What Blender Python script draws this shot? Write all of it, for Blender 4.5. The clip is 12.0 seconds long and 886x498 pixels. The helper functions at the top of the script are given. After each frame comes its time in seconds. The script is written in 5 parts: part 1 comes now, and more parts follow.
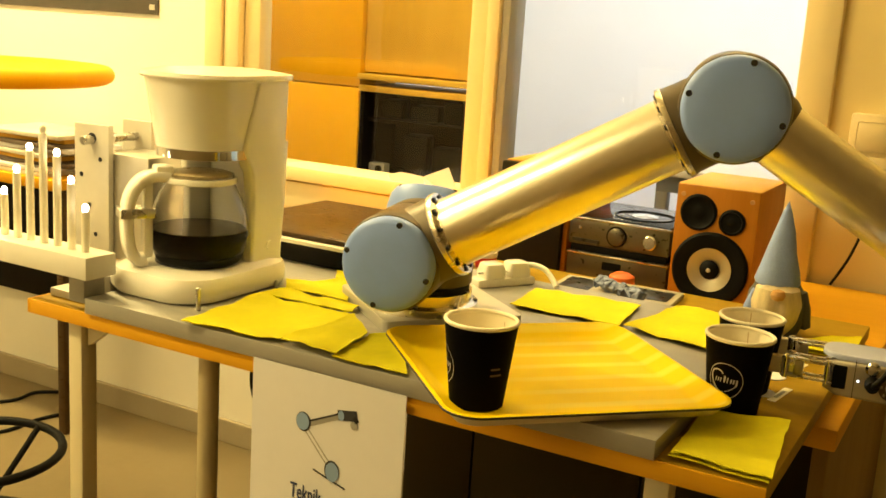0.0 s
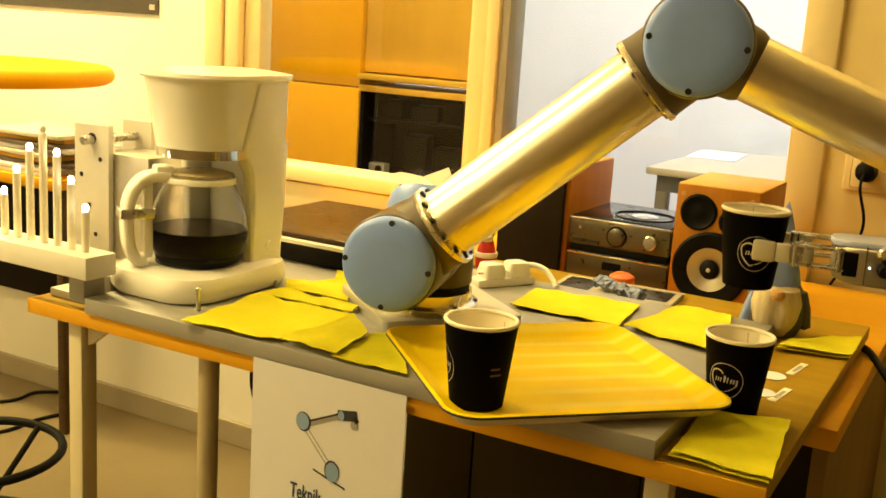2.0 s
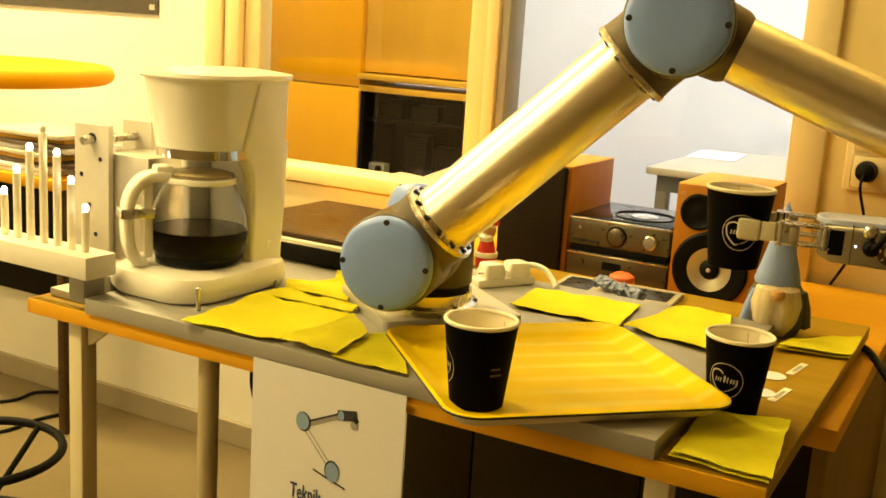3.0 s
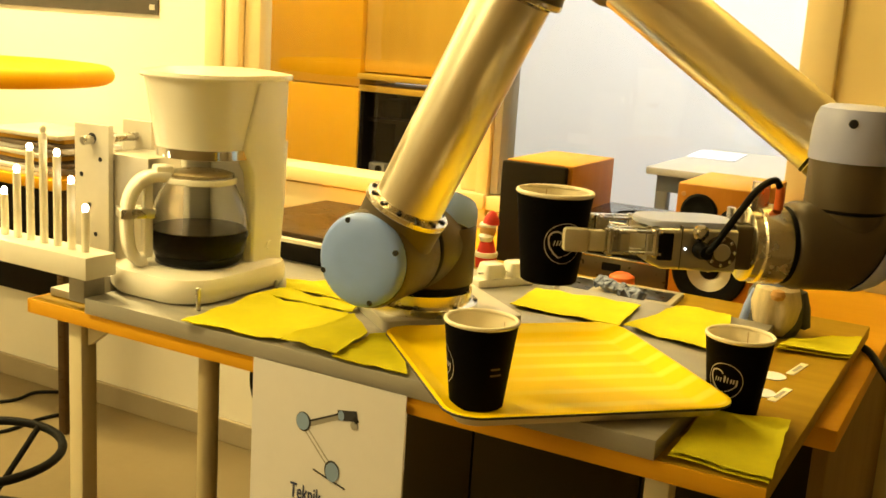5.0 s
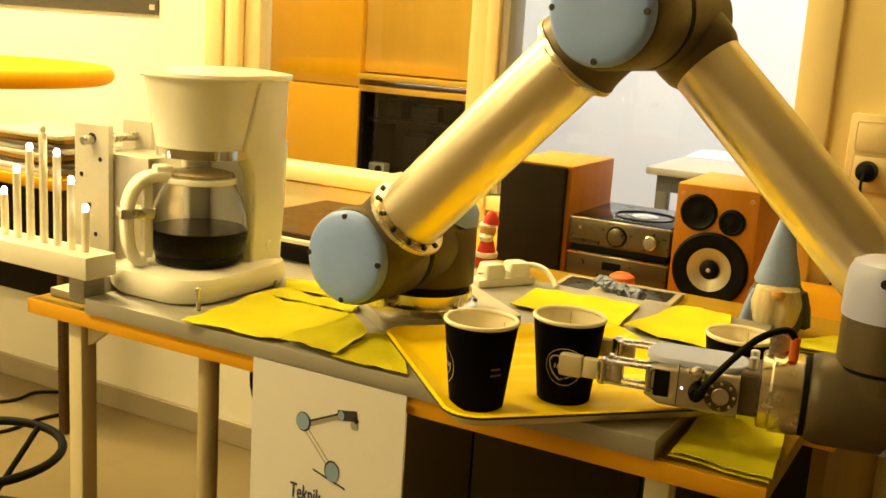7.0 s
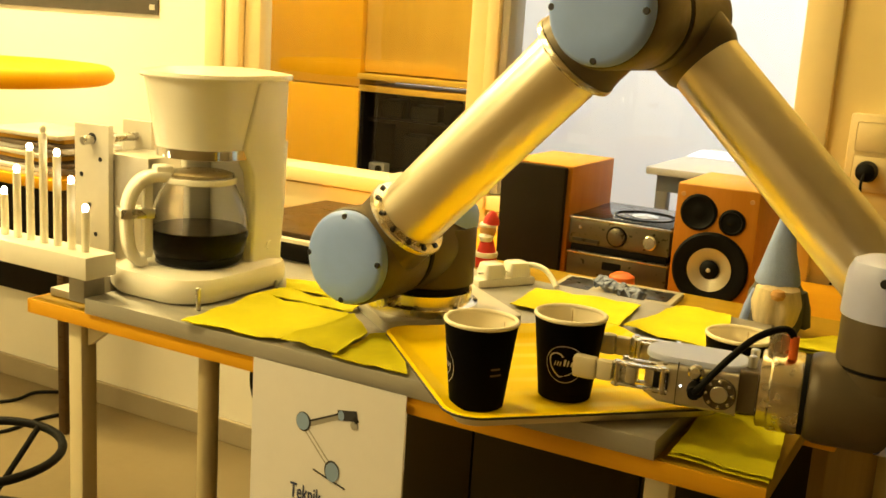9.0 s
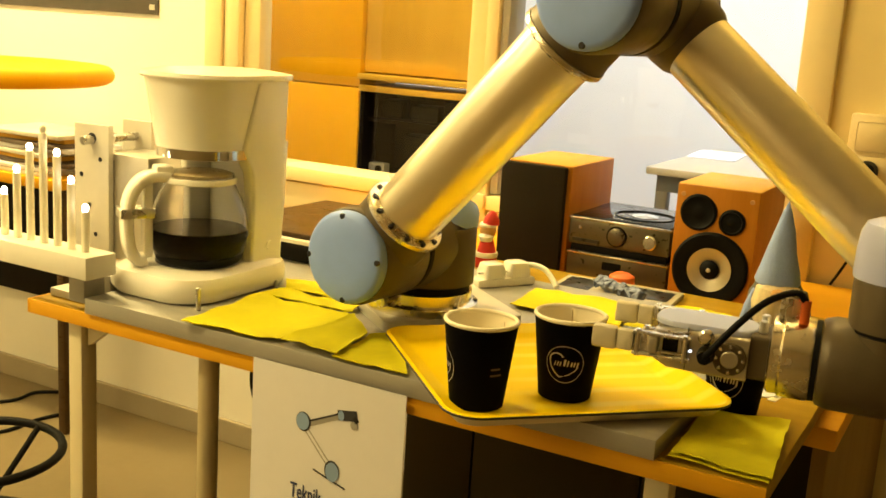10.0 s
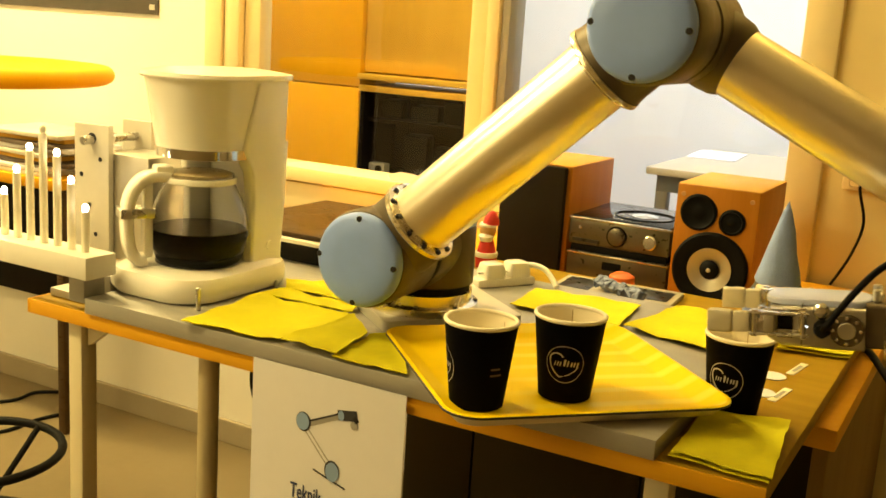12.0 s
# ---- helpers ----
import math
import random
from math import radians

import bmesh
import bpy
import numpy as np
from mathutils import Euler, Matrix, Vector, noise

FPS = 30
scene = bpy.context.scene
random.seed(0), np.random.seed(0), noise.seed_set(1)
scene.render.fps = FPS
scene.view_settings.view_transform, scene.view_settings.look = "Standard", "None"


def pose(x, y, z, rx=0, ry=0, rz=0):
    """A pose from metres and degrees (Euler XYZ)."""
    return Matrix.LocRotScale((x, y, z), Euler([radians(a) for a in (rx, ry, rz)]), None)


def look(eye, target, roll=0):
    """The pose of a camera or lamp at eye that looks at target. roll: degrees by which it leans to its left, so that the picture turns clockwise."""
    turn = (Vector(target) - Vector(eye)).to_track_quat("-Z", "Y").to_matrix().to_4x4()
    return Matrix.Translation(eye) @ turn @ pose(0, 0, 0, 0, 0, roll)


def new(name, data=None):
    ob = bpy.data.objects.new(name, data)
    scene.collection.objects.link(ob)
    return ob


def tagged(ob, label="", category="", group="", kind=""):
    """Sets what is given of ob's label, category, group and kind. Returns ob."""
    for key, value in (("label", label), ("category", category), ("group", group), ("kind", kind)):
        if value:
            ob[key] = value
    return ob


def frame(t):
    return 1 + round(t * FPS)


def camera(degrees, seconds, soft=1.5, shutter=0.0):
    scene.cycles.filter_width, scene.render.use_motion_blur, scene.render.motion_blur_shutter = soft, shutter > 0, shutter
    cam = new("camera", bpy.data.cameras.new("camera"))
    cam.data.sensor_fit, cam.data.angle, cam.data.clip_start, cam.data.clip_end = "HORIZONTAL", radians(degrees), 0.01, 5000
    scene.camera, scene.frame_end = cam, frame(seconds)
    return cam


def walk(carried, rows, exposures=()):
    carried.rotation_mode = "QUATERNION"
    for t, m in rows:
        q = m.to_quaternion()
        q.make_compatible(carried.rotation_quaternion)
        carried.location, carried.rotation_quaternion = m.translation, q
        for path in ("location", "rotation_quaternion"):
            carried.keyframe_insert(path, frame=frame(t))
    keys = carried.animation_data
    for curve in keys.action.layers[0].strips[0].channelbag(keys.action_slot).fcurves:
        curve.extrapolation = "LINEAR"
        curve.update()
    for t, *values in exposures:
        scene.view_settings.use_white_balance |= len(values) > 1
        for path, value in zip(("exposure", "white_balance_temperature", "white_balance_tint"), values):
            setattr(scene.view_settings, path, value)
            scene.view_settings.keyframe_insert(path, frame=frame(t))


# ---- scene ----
cam = camera(46.0, 12.0, soft=1.6, shutter=0.4)
EYE = Vector((0.6673, -1.1799, 1.1439))
HEADING, PITCH, ROLL = 28.5, 11.92, 3.74
AHEAD = Vector((-math.sin(radians(HEADING)) * math.cos(radians(PITCH)), math.cos(radians(HEADING)) * math.cos(radians(PITCH)), -math.sin(radians(PITCH))))
STAND = look(EYE, EYE + AHEAD, ROLL)
walk(cam, [(0, STAND), (12.0, STAND)])

# ---- light: unseen warm lamps added here, a cool lit room behind the glass ----
world = bpy.data.worlds.new("world")
scene.world = world
world.use_nodes = True
world.node_tree.nodes["Background"].inputs[0].default_value = (1.0, 0.82, 0.55, 1)
world.node_tree.nodes["Background"].inputs[1].default_value = 0.004


def area(name, m, sx, sy, watts, color):
    lamp = bpy.data.lights.new(name, "AREA")
    lamp.shape, lamp.size, lamp.size_y, lamp.energy, lamp.color = "RECTANGLE", sx, sy, watts, color
    ob = new(name, lamp)
    ob.matrix_world = m
    return ob


WARM = (1.0, 0.77, 0.31)
# key from the left, position guessed, low so it falls off to the right
area("unseen_lamp", pose(-0.98, -0.85, 1.9, 0, 0, 0), 1.2, 0.12, 26.5, WARM)
# weak fill added from the front
area("unseen_lamp", pose(-1.2, -2.1, 2.55, 0, 0, 0), 1.2, 0.12, 5, WARM)
# large fill added behind the viewer for front faces; no opening is there
area("front_fill", pose(-1.7, -2.7, 1.98, 84, 0, -18), 1.6, 0.8, 19, WARM)
# added to brighten the wall right of the windows only
area("unseen_lamp", pose(0.05, 0.50, 2.5, 88, 0, 0), 0.6, 0.12, 34, WARM)
# out of view, set for the bright left wall
area("unseen_lamp", pose(-2.1, 0.35, 2.45, 0, 0, 0), 1.2, 0.12, 100, WARM)
area("next_room_light", pose(-0.3, 2.0, 2.55, 62, 0, 0), 2.4, 0.4, 95, (0.97, 0.98, 0.94))
# warm helper added out of view to brighten the orange cabinet
area("next_room_light", pose(-1.3, 1.25, 2.5, 0, 0, 0), 0.8, 0.3, 26, WARM)

# ---- materials ----


def material(name, color, rough=0.5, metal=0.0, vary=0.12, scale=8.0, bump=0.0, bump_scale=150.0, stretch=(1, 1, 1), color2=None, coat=0.0, spec=0.5, rough_vary=0.1, piece=0.0):
    """A surface with variation at two scales, fine relief and uneven gloss."""
    m = bpy.data.materials.new(name)
    m.use_nodes = True
    nt = m.node_tree
    b = nt.nodes["Principled BSDF"]
    tc = nt.nodes.new("ShaderNodeTexCoord")
    mp = nt.nodes.new("ShaderNodeMapping")
    mp.inputs["Scale"].default_value = stretch
    nt.links.new(tc.outputs["Object"], mp.inputs["Vector"])
    n1 = nt.nodes.new("ShaderNodeTexNoise")
    n1.inputs["Scale"].default_value, n1.inputs["Detail"].default_value = scale, 6
    n2 = nt.nodes.new("ShaderNodeTexNoise")
    n2.inputs["Scale"].default_value, n2.inputs["Detail"].default_value = scale * 9, 3
    for n in (n1, n2):
        nt.links.new(mp.outputs["Vector"], n.inputs["Vector"])
    add = nt.nodes.new("ShaderNodeMath")
    add.operation = "MULTIPLY_ADD"
    add.inputs[1].default_value = 0.35
    nt.links.new(n2.outputs["Fac"], add.inputs[0])
    nt.links.new(n1.outputs["Fac"], add.inputs[2])
    ramp = nt.nodes.new("ShaderNodeMapRange")
    ramp.inputs["From Min"].default_value, ramp.inputs["From Max"].default_value = 0.4, 0.95
    nt.links.new(add.outputs[0], ramp.inputs["Value"])
    mix = nt.nodes.new("ShaderNodeMix")
    mix.data_type = "RGBA"
    c2 = color2 or tuple(min(1, c * (1 + vary)) for c in color)
    c1 = color if color2 else tuple(c * (1 - vary) for c in color)
    mix.inputs["A"].default_value, mix.inputs["B"].default_value = (*c1, 1), (*c2, 1)
    nt.links.new(ramp.outputs["Result"], mix.inputs["Factor"])
    nt.links.new(mix.outputs["Result"], b.inputs["Base Color"])
    rr = nt.nodes.new("ShaderNodeMapRange")
    rr.inputs["To Min"].default_value, rr.inputs["To Max"].default_value = max(0.02, rough - rough_vary), min(1, rough + rough_vary)
    nt.links.new(n2.outputs["Fac"], rr.inputs["Value"])
    nt.links.new(rr.outputs["Result"], b.inputs["Roughness"])
    b.inputs["Metallic"].default_value = metal
    b.inputs["Coat Weight"].default_value = coat
    b.inputs["Specular IOR Level"].default_value = spec
    if bump:
        n3 = nt.nodes.new("ShaderNodeTexNoise")
        n3.inputs["Scale"].default_value, n3.inputs["Detail"].default_value = bump_scale, 4
        nt.links.new(mp.outputs["Vector"], n3.inputs["Vector"])
        bp = nt.nodes.new("ShaderNodeBump")
        bp.inputs["Strength"].default_value, bp.inputs["Distance"].default_value = bump, 0.002
        nt.links.new(n3.outputs["Fac"], bp.inputs["Height"])
        nt.links.new(bp.outputs["Normal"], b.inputs["Normal"])
    return m


def glow(name, color, strength):
    m = bpy.data.materials.new(name)
    m.use_nodes = True
    b = m.node_tree.nodes["Principled BSDF"]
    b.inputs["Base Color"].default_value = (*color, 1)
    b.inputs["Emission Color"].default_value = (*color, 1)
    b.inputs["Emission Strength"].default_value = strength
    return m


def glass(name, color=(1, 1, 1), rough=0.0, ior=1.45):
    m = bpy.data.materials.new(name)
    m.use_nodes = True
    b = m.node_tree.nodes["Principled BSDF"]
    b.inputs["Base Color"].default_value = (*color, 1)
    b.inputs["Transmission Weight"].default_value, b.inputs["Roughness"].default_value, b.inputs["IOR"].default_value = 1.0, rough, ior
    return m


M_WALL = material("cream_wall_paint", (0.82, 0.80, 0.74), 0.7, vary=0.03, scale=2, bump=0.15, bump_scale=220)
# tone picked to limit bounce from the unseen south wall
M_WALLDIM = material("dim_bounce_wall", (0.32, 0.26, 0.17), 0.7, vary=0.06, scale=2)
M_WALLYEL = material("yellow_cream_wall_paint", (0.86, 0.70, 0.33), 0.6, vary=0.03, scale=2, bump=0.12, bump_scale=220)
# unseen east wall, darker to keep bounce off faces turned to it
M_WALLBROWN = material("dark_bounce_wall", (0.20, 0.16, 0.10), 0.7, vary=0.06, scale=2)
M_WALL2 = material("white_wall_paint", (0.78, 0.80, 0.82), 0.6, vary=0.04, scale=2, bump=0.1)
M_FRAME = material("cream_gloss_frame", (0.84, 0.71, 0.40), 0.35, vary=0.04, scale=5, bump=0.05)
M_FLOOR = material("linoleum", (0.19, 0.145, 0.075), 0.4, vary=0.1, scale=6, bump=0.05, bump_scale=300)
M_SKIRT = material("grey_beige_skirting", (0.36, 0.31, 0.22), 0.5, vary=0.06)
M_BEECH = material("beech_wood", (0.70, 0.34, 0.008), 0.4, spec=0.1, scale=6, stretch=(0.6, 8, 8), color2=(0.76, 0.39, 0.02), bump=0.08)
# beech like the edges, its colour darkened for dim light on the tabletop
M_BEECH_TOP = material("dimmed_beech_veneer", (0.34, 0.205, 0.010), 0.5, spec=0.08, scale=5, stretch=(0.6, 8, 8), color2=(0.43, 0.27, 0.02), bump=0.06)
M_ORANGE = material("orange_stained_wood", (0.80, 0.41, 0.004), 0.45, scale=3, stretch=(4, 4, 0.5), color2=(0.88, 0.48, 0.008), bump=0.06, spec=0.12)
M_CHERRY = material("cherry_veneer", (0.40, 0.15, 0.012), 0.4, scale=5, stretch=(6, 6, 0.7), color2=(0.50, 0.21, 0.022), bump=0.05, spec=0.1)
M_CHERRY_TOP = material("pale_cherry_veneer", (0.56, 0.30, 0.025), 0.5, scale=5, stretch=(6, 0.7, 6), color2=(0.64, 0.37, 0.05), bump=0.05, spec=0.15)
M_PLATE = material("milled_aluminium_plate", (0.36, 0.345, 0.31), 0.5, metal=0.3, vary=0.1, scale=5, stretch=(1, 10, 10), bump=0.12)
M_ADAPT = material("pale_raw_aluminium", (0.60, 0.57, 0.50), 0.45, metal=0.35, vary=0.08, bump=0.05)
M_TUBE = material("brushed_aluminium_tube", (0.85, 0.79, 0.64), 0.29, metal=1.0, vary=0.015, scale=4, stretch=(0.1, 10, 10), rough_vary=0.015)
M_RING = material("machined_aluminium", (0.78, 0.72, 0.58), 0.25, metal=1.0, vary=0.06, bump=0.04)
M_HOUSING = material("grey_brown_casting", (0.105, 0.080, 0.045), 0.42, metal=0.3, vary=0.1, scale=10, bump=0.06, bump_scale=400)
M_CAP = material("light_blue_plastic", (0.265, 0.41, 0.95), 0.42, vary=0.06, scale=9, bump=0.04, bump_scale=250)
M_BLACK = material("black_rubber", (0.005, 0.005, 0.005), 0.55, vary=0.2, spec=0.12)
M_SCREW = material("dark_screw", (0.05, 0.05, 0.06), 0.35, metal=0.8)
M_STEEL = material("satin_steel", (0.62, 0.60, 0.56), 0.28, metal=1.0, vary=0.08, bump=0.04)
M_GRIP = material("gripper_aluminium", (0.52, 0.49, 0.42), 0.36, metal=0.85, vary=0.08, bump=0.05)
M_GRIPLID = material("pale_blue_grey_lid", (0.50, 0.54, 0.76), 0.38, vary=0.05)
M_PAD = material("beige_silicone_pad", (0.66, 0.60, 0.44), 0.6, vary=0.1, bump=0.2, bump_scale=200)
M_CUP = material("matt_black_paper", (0.003, 0.0026, 0.003), 0.6, vary=0.25, spec=0.03, bump=0.06, bump_scale=300)
M_CUPIN = material("cream_paper", (0.90, 0.82, 0.62), 0.55, vary=0.04)
M_CUPSEAM = material("brown_paper_seam", (0.52, 0.36, 0.14), 0.6, vary=0.05)
M_LOGO = material("silver_print", (0.52, 0.48, 0.42), 0.4, vary=0.1)
M_PRINT = material("dim_copper_print", (0.09, 0.05, 0.02), 0.5, vary=0.1)


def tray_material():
    """Yellow laminate with reflected light painted in as soft pale stripes along the tray."""
    m = material("yellow_laminate_painted_glare", (0.88, 0.615, 0.003), 0.4, vary=0.05, scale=5, spec=0.02, rough_vary=0.05)
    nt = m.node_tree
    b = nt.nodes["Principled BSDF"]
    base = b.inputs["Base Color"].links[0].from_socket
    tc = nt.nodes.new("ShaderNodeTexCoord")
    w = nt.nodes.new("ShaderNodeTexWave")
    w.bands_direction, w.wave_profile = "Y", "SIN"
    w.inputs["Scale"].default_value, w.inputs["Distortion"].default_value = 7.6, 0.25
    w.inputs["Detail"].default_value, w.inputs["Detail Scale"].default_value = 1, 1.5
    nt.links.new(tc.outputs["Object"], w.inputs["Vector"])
    # the painted reflections fade out towards low x
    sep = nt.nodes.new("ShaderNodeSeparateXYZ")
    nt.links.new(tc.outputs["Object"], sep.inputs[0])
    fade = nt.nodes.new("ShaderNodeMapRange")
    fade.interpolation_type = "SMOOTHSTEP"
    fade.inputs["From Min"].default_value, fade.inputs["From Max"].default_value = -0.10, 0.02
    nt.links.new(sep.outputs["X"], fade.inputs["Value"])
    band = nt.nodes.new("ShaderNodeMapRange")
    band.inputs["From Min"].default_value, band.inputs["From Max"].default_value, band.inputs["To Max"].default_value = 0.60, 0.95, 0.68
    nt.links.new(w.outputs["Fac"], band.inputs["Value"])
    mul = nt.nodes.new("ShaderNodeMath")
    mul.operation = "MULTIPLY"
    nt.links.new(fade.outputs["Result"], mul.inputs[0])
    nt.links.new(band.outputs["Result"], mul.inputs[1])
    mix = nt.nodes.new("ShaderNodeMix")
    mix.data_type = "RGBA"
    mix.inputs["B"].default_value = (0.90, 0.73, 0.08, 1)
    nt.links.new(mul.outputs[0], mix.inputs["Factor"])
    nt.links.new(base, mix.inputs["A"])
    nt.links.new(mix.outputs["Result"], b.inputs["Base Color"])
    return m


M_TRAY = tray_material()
M_TRAYUNDER = material("cream_tray_underside", (0.74, 0.66, 0.46), 0.45, vary=0.06)
M_TRAYLINE = material("dark_tray_edge", (0.03, 0.025, 0.02), 0.5)
M_NAPKIN = material("lime_yellow_tissue", (0.67, 0.605, 0.018), 0.85, spec=0.08, vary=0.12, scale=14, bump=0.35, bump_scale=500)
M_WHITEPL = material("white_plastic", (0.90, 0.87, 0.78), 0.19, vary=0.015, scale=3, rough_vary=0.02)
M_WHITE = material("white_lacquer", (0.90, 0.87, 0.78), 0.4, vary=0.03)
# tan stands in for the recess shade above the jug
M_JUGLID = material("shade_tan_plastic", (0.50, 0.40, 0.22), 0.3, vary=0.05)
M_CHROME = material("chrome_trim", (0.75, 0.73, 0.68), 0.12, metal=1.0, vary=0.05)
M_COFFEE = material("black_coffee", (0.002, 0.0008, 0.0005), 0.4, vary=0.2, spec=0.0)
M_COFFEETOP = material("coffee_surface", (0.010, 0.004, 0.002), 0.05, vary=0.2, spec=0.6, rough_vary=0.02)
M_GLASS = glass("clear_glass", ior=1.25)
M_PANE = glass("window_pane", (0.97, 0.98, 1.0))
M_PAPER = material("white_paper", (0.80, 0.79, 0.84), 0.65, vary=0.03, bump=0.08)
M_INK = material("dark_ink", (0.035, 0.035, 0.05), 0.6)
M_INKNAVY = material("navy_print", (0.05, 0.065, 0.16), 0.6)
M_INKGREY = material("grey_print", (0.36, 0.34, 0.31), 0.6)
M_INKBLUE = material("blue_grey_print", (0.26, 0.38, 0.62), 0.6)
M_LEGW = material("cream_powder_coat", (0.70, 0.62, 0.42), 0.4, vary=0.04)
M_LEGM = material("dull_steel_tube", (0.55, 0.47, 0.29), 0.38, metal=0.25, vary=0.08)
M_CLOTHDARK = material("dark_grille_cloth", (0.020, 0.016, 0.009), 0.8, spec=0.1, vary=0.2, bump=0.4, bump_scale=600)
M_DARKWOOD = material("dark_walnut_lid", (0.05, 0.026, 0.008), 0.3, scale=5, stretch=(0.6, 6, 6), color2=(0.08, 0.042, 0.014), spec=0.2)
M_SILVERPL = material("silver_plastic_front", (0.15, 0.13, 0.09), 0.3, metal=0.7, vary=0.05)
M_DARKGREY = material("dark_grey_plastic", (0.03, 0.03, 0.033), 0.3, vary=0.15)
M_GREYPL = material("grey_plastic", (0.36, 0.36, 0.35), 0.4, vary=0.08)
M_CONE = material("pale_woofer_cone", (0.60, 0.55, 0.42), 0.35, metal=0.7, vary=0.06)
M_RED = material("red_felt", (0.60, 0.03, 0.015), 0.7, vary=0.1)
M_ORANGEPL = material("orange_plastic", (0.75, 0.14, 0.015), 0.35, vary=0.06)
M_FELT = material("grey_blue_felt", (0.25, 0.34, 0.70), 0.9, vary=0.12, scale=30, bump=0.5, bump_scale=400)
M_BEARD = material("cream_wool", (0.66, 0.55, 0.36), 0.9, vary=0.2, scale=20, stretch=(6, 6, 1), bump=0.6, bump_scale=200)
M_NOSE = material("tan_nose", (0.55, 0.30, 0.09), 0.7, vary=0.1)
M_BODYFELT = material("dark_grey_felt", (0.10, 0.10, 0.10), 0.9, vary=0.2, bump=0.4)
M_FLAME = glow("candle_bulb", (1.0, 0.85, 0.55), 16)
M_CANDLE = material("ivory_candle_tube", (0.90, 0.84, 0.68), 0.45, vary=0.04)
M_LED = glow("white_led", (0.85, 0.92, 1.0), 4)
M_POSTER = material("dark_poster", (0.06, 0.05, 0.04), 0.4, vary=0.4, scale=3)
M_COVER = material("magazine_cover", (0.55, 0.50, 0.42), 0.4, vary=0.35, scale=4)
M_COVER2 = material("dark_magazine_cover", (0.10, 0.07, 0.05), 0.4, vary=0.4, scale=4)
M_FOIL = material("crumpled_foil", (0.16, 0.19, 0.30), 0.4, metal=0.3, vary=0.35, scale=60, bump=1.0, bump_scale=120)
M_TABLEGREY = material("grey_table_frame", (0.11, 0.12, 0.13), 0.4, vary=0.1)
M_DARKBROWN = material("dark_brown_laminate", (0.040, 0.028, 0.008), 0.55, spec=0.1, vary=0.15, scale=4)
M_YELLOWDOOR = material("yellowish_veneer", (0.60, 0.36, 0.04), 0.45, scale=4, stretch=(4, 4, 0.5), color2=(0.68, 0.43, 0.06), spec=0.12)
M_PALETOP = material("pale_grey_beige_laminate", (0.46, 0.42, 0.33), 0.5, vary=0.06)
# near-black in place of shade inside the cabinet and under the side table
M_DARKIN = material("near_black_painted_shade", (0.006, 0.004, 0.003), 0.6, vary=0.2, spec=0.1)
M_PANEL = material("tan_wood_panel", (0.22, 0.14, 0.03), 0.5, scale=4, stretch=(5, 5, 0.5), color2=(0.28, 0.18, 0.045), spec=0.1)
# the blue lid plastic, paled in colour for cool light on the wrist
M_WRISTCAP = material("lit_blue_plastic", (0.52, 0.57, 0.95), 0.35, vary=0.05, scale=9, bump=0.04, bump_scale=250)
M_LIDGLOSS = material("black_glossy_lid", (0.008, 0.008, 0.010), 0.16, vary=0.1, spec=0.4, rough_vary=0.04)
M_SOCKET = material("ivory_socket", (0.74, 0.60, 0.32), 0.35, vary=0.03)

# ---- shape helpers ----


def part(name, bm, mat, parent=None, label="", m=None, smooth=True):
    me = bpy.data.meshes.new(name)
    bmesh.ops.recalc_face_normals(bm, faces=bm.faces)
    bm.to_mesh(me)
    bm.free()
    if smooth:
        for p in me.polygons:
            p.use_smooth = True
        me.set_sharp_from_angle(angle=radians(38))
    me.materials.append(mat)
    ob = new(name, me)
    if parent is not None:
        ob.parent = parent
    if m is not None:
        ob.matrix_basis = m
    if label:
        ob["label"] = label
    return ob


def thing(name, m, label, category, group="", kind=""):
    ob = new(name)
    ob.empty_display_size = 0.02
    ob.matrix_basis = m
    return tagged(ob, label, category, group, kind)


def box(x0, x1, y0, y1, z0, z1, bevel=0.0, seg=2, bm=None):
    b = bmesh.new()
    bmesh.ops.create_cube(b, size=1)
    for v in b.verts:
        v.co = Vector(((x0 + x1) / 2 + v.co.x * (x1 - x0), (y0 + y1) / 2 + v.co.y * (y1 - y0), (z0 + z1) / 2 + v.co.z * (z1 - z0)))
    if bevel:
        bmesh.ops.bevel(b, geom=b.edges[:], offset=bevel, segments=seg, affect="EDGES", profile=0.5)
    return join(bm, b)


def join(bm, b):
    if bm is None:
        return b
    me = bpy.data.meshes.new("joined")
    b.to_mesh(me)
    b.free()
    bm.from_mesh(me)
    bpy.data.meshes.remove(me)
    return bm


def turned(profile, n=40, m=None, bm=None, closed=False):
    """A turned body: (radius, height) pairs round the z axis, then moved by m."""
    b = bmesh.new()
    rings = []
    for r, z in profile:
        if r < 1e-6:
            rings.append([b.verts.new((0, 0, z))])
        else:
            rings.append([b.verts.new((r * math.cos(2 * math.pi * k / n), r * math.sin(2 * math.pi * k / n), z)) for k in range(n)])
    pairs = list(zip(rings, rings[1:])) + ([(rings[-1], rings[0])] if closed else [])
    for a, c in pairs:
        for k in range(n):
            j = (k + 1) % n
            if len(a) == 1 and len(c) == 1:
                continue
            if len(a) == 1:
                b.faces.new((a[0], c[k], c[j]))
            elif len(c) == 1:
                b.faces.new((a[k], a[j], c[0]))
            else:
                b.faces.new((a[k], a[j], c[j], c[k]))
    if m is not None:
        bmesh.ops.transform(b, matrix=m, verts=b.verts)
    return join(bm, b)


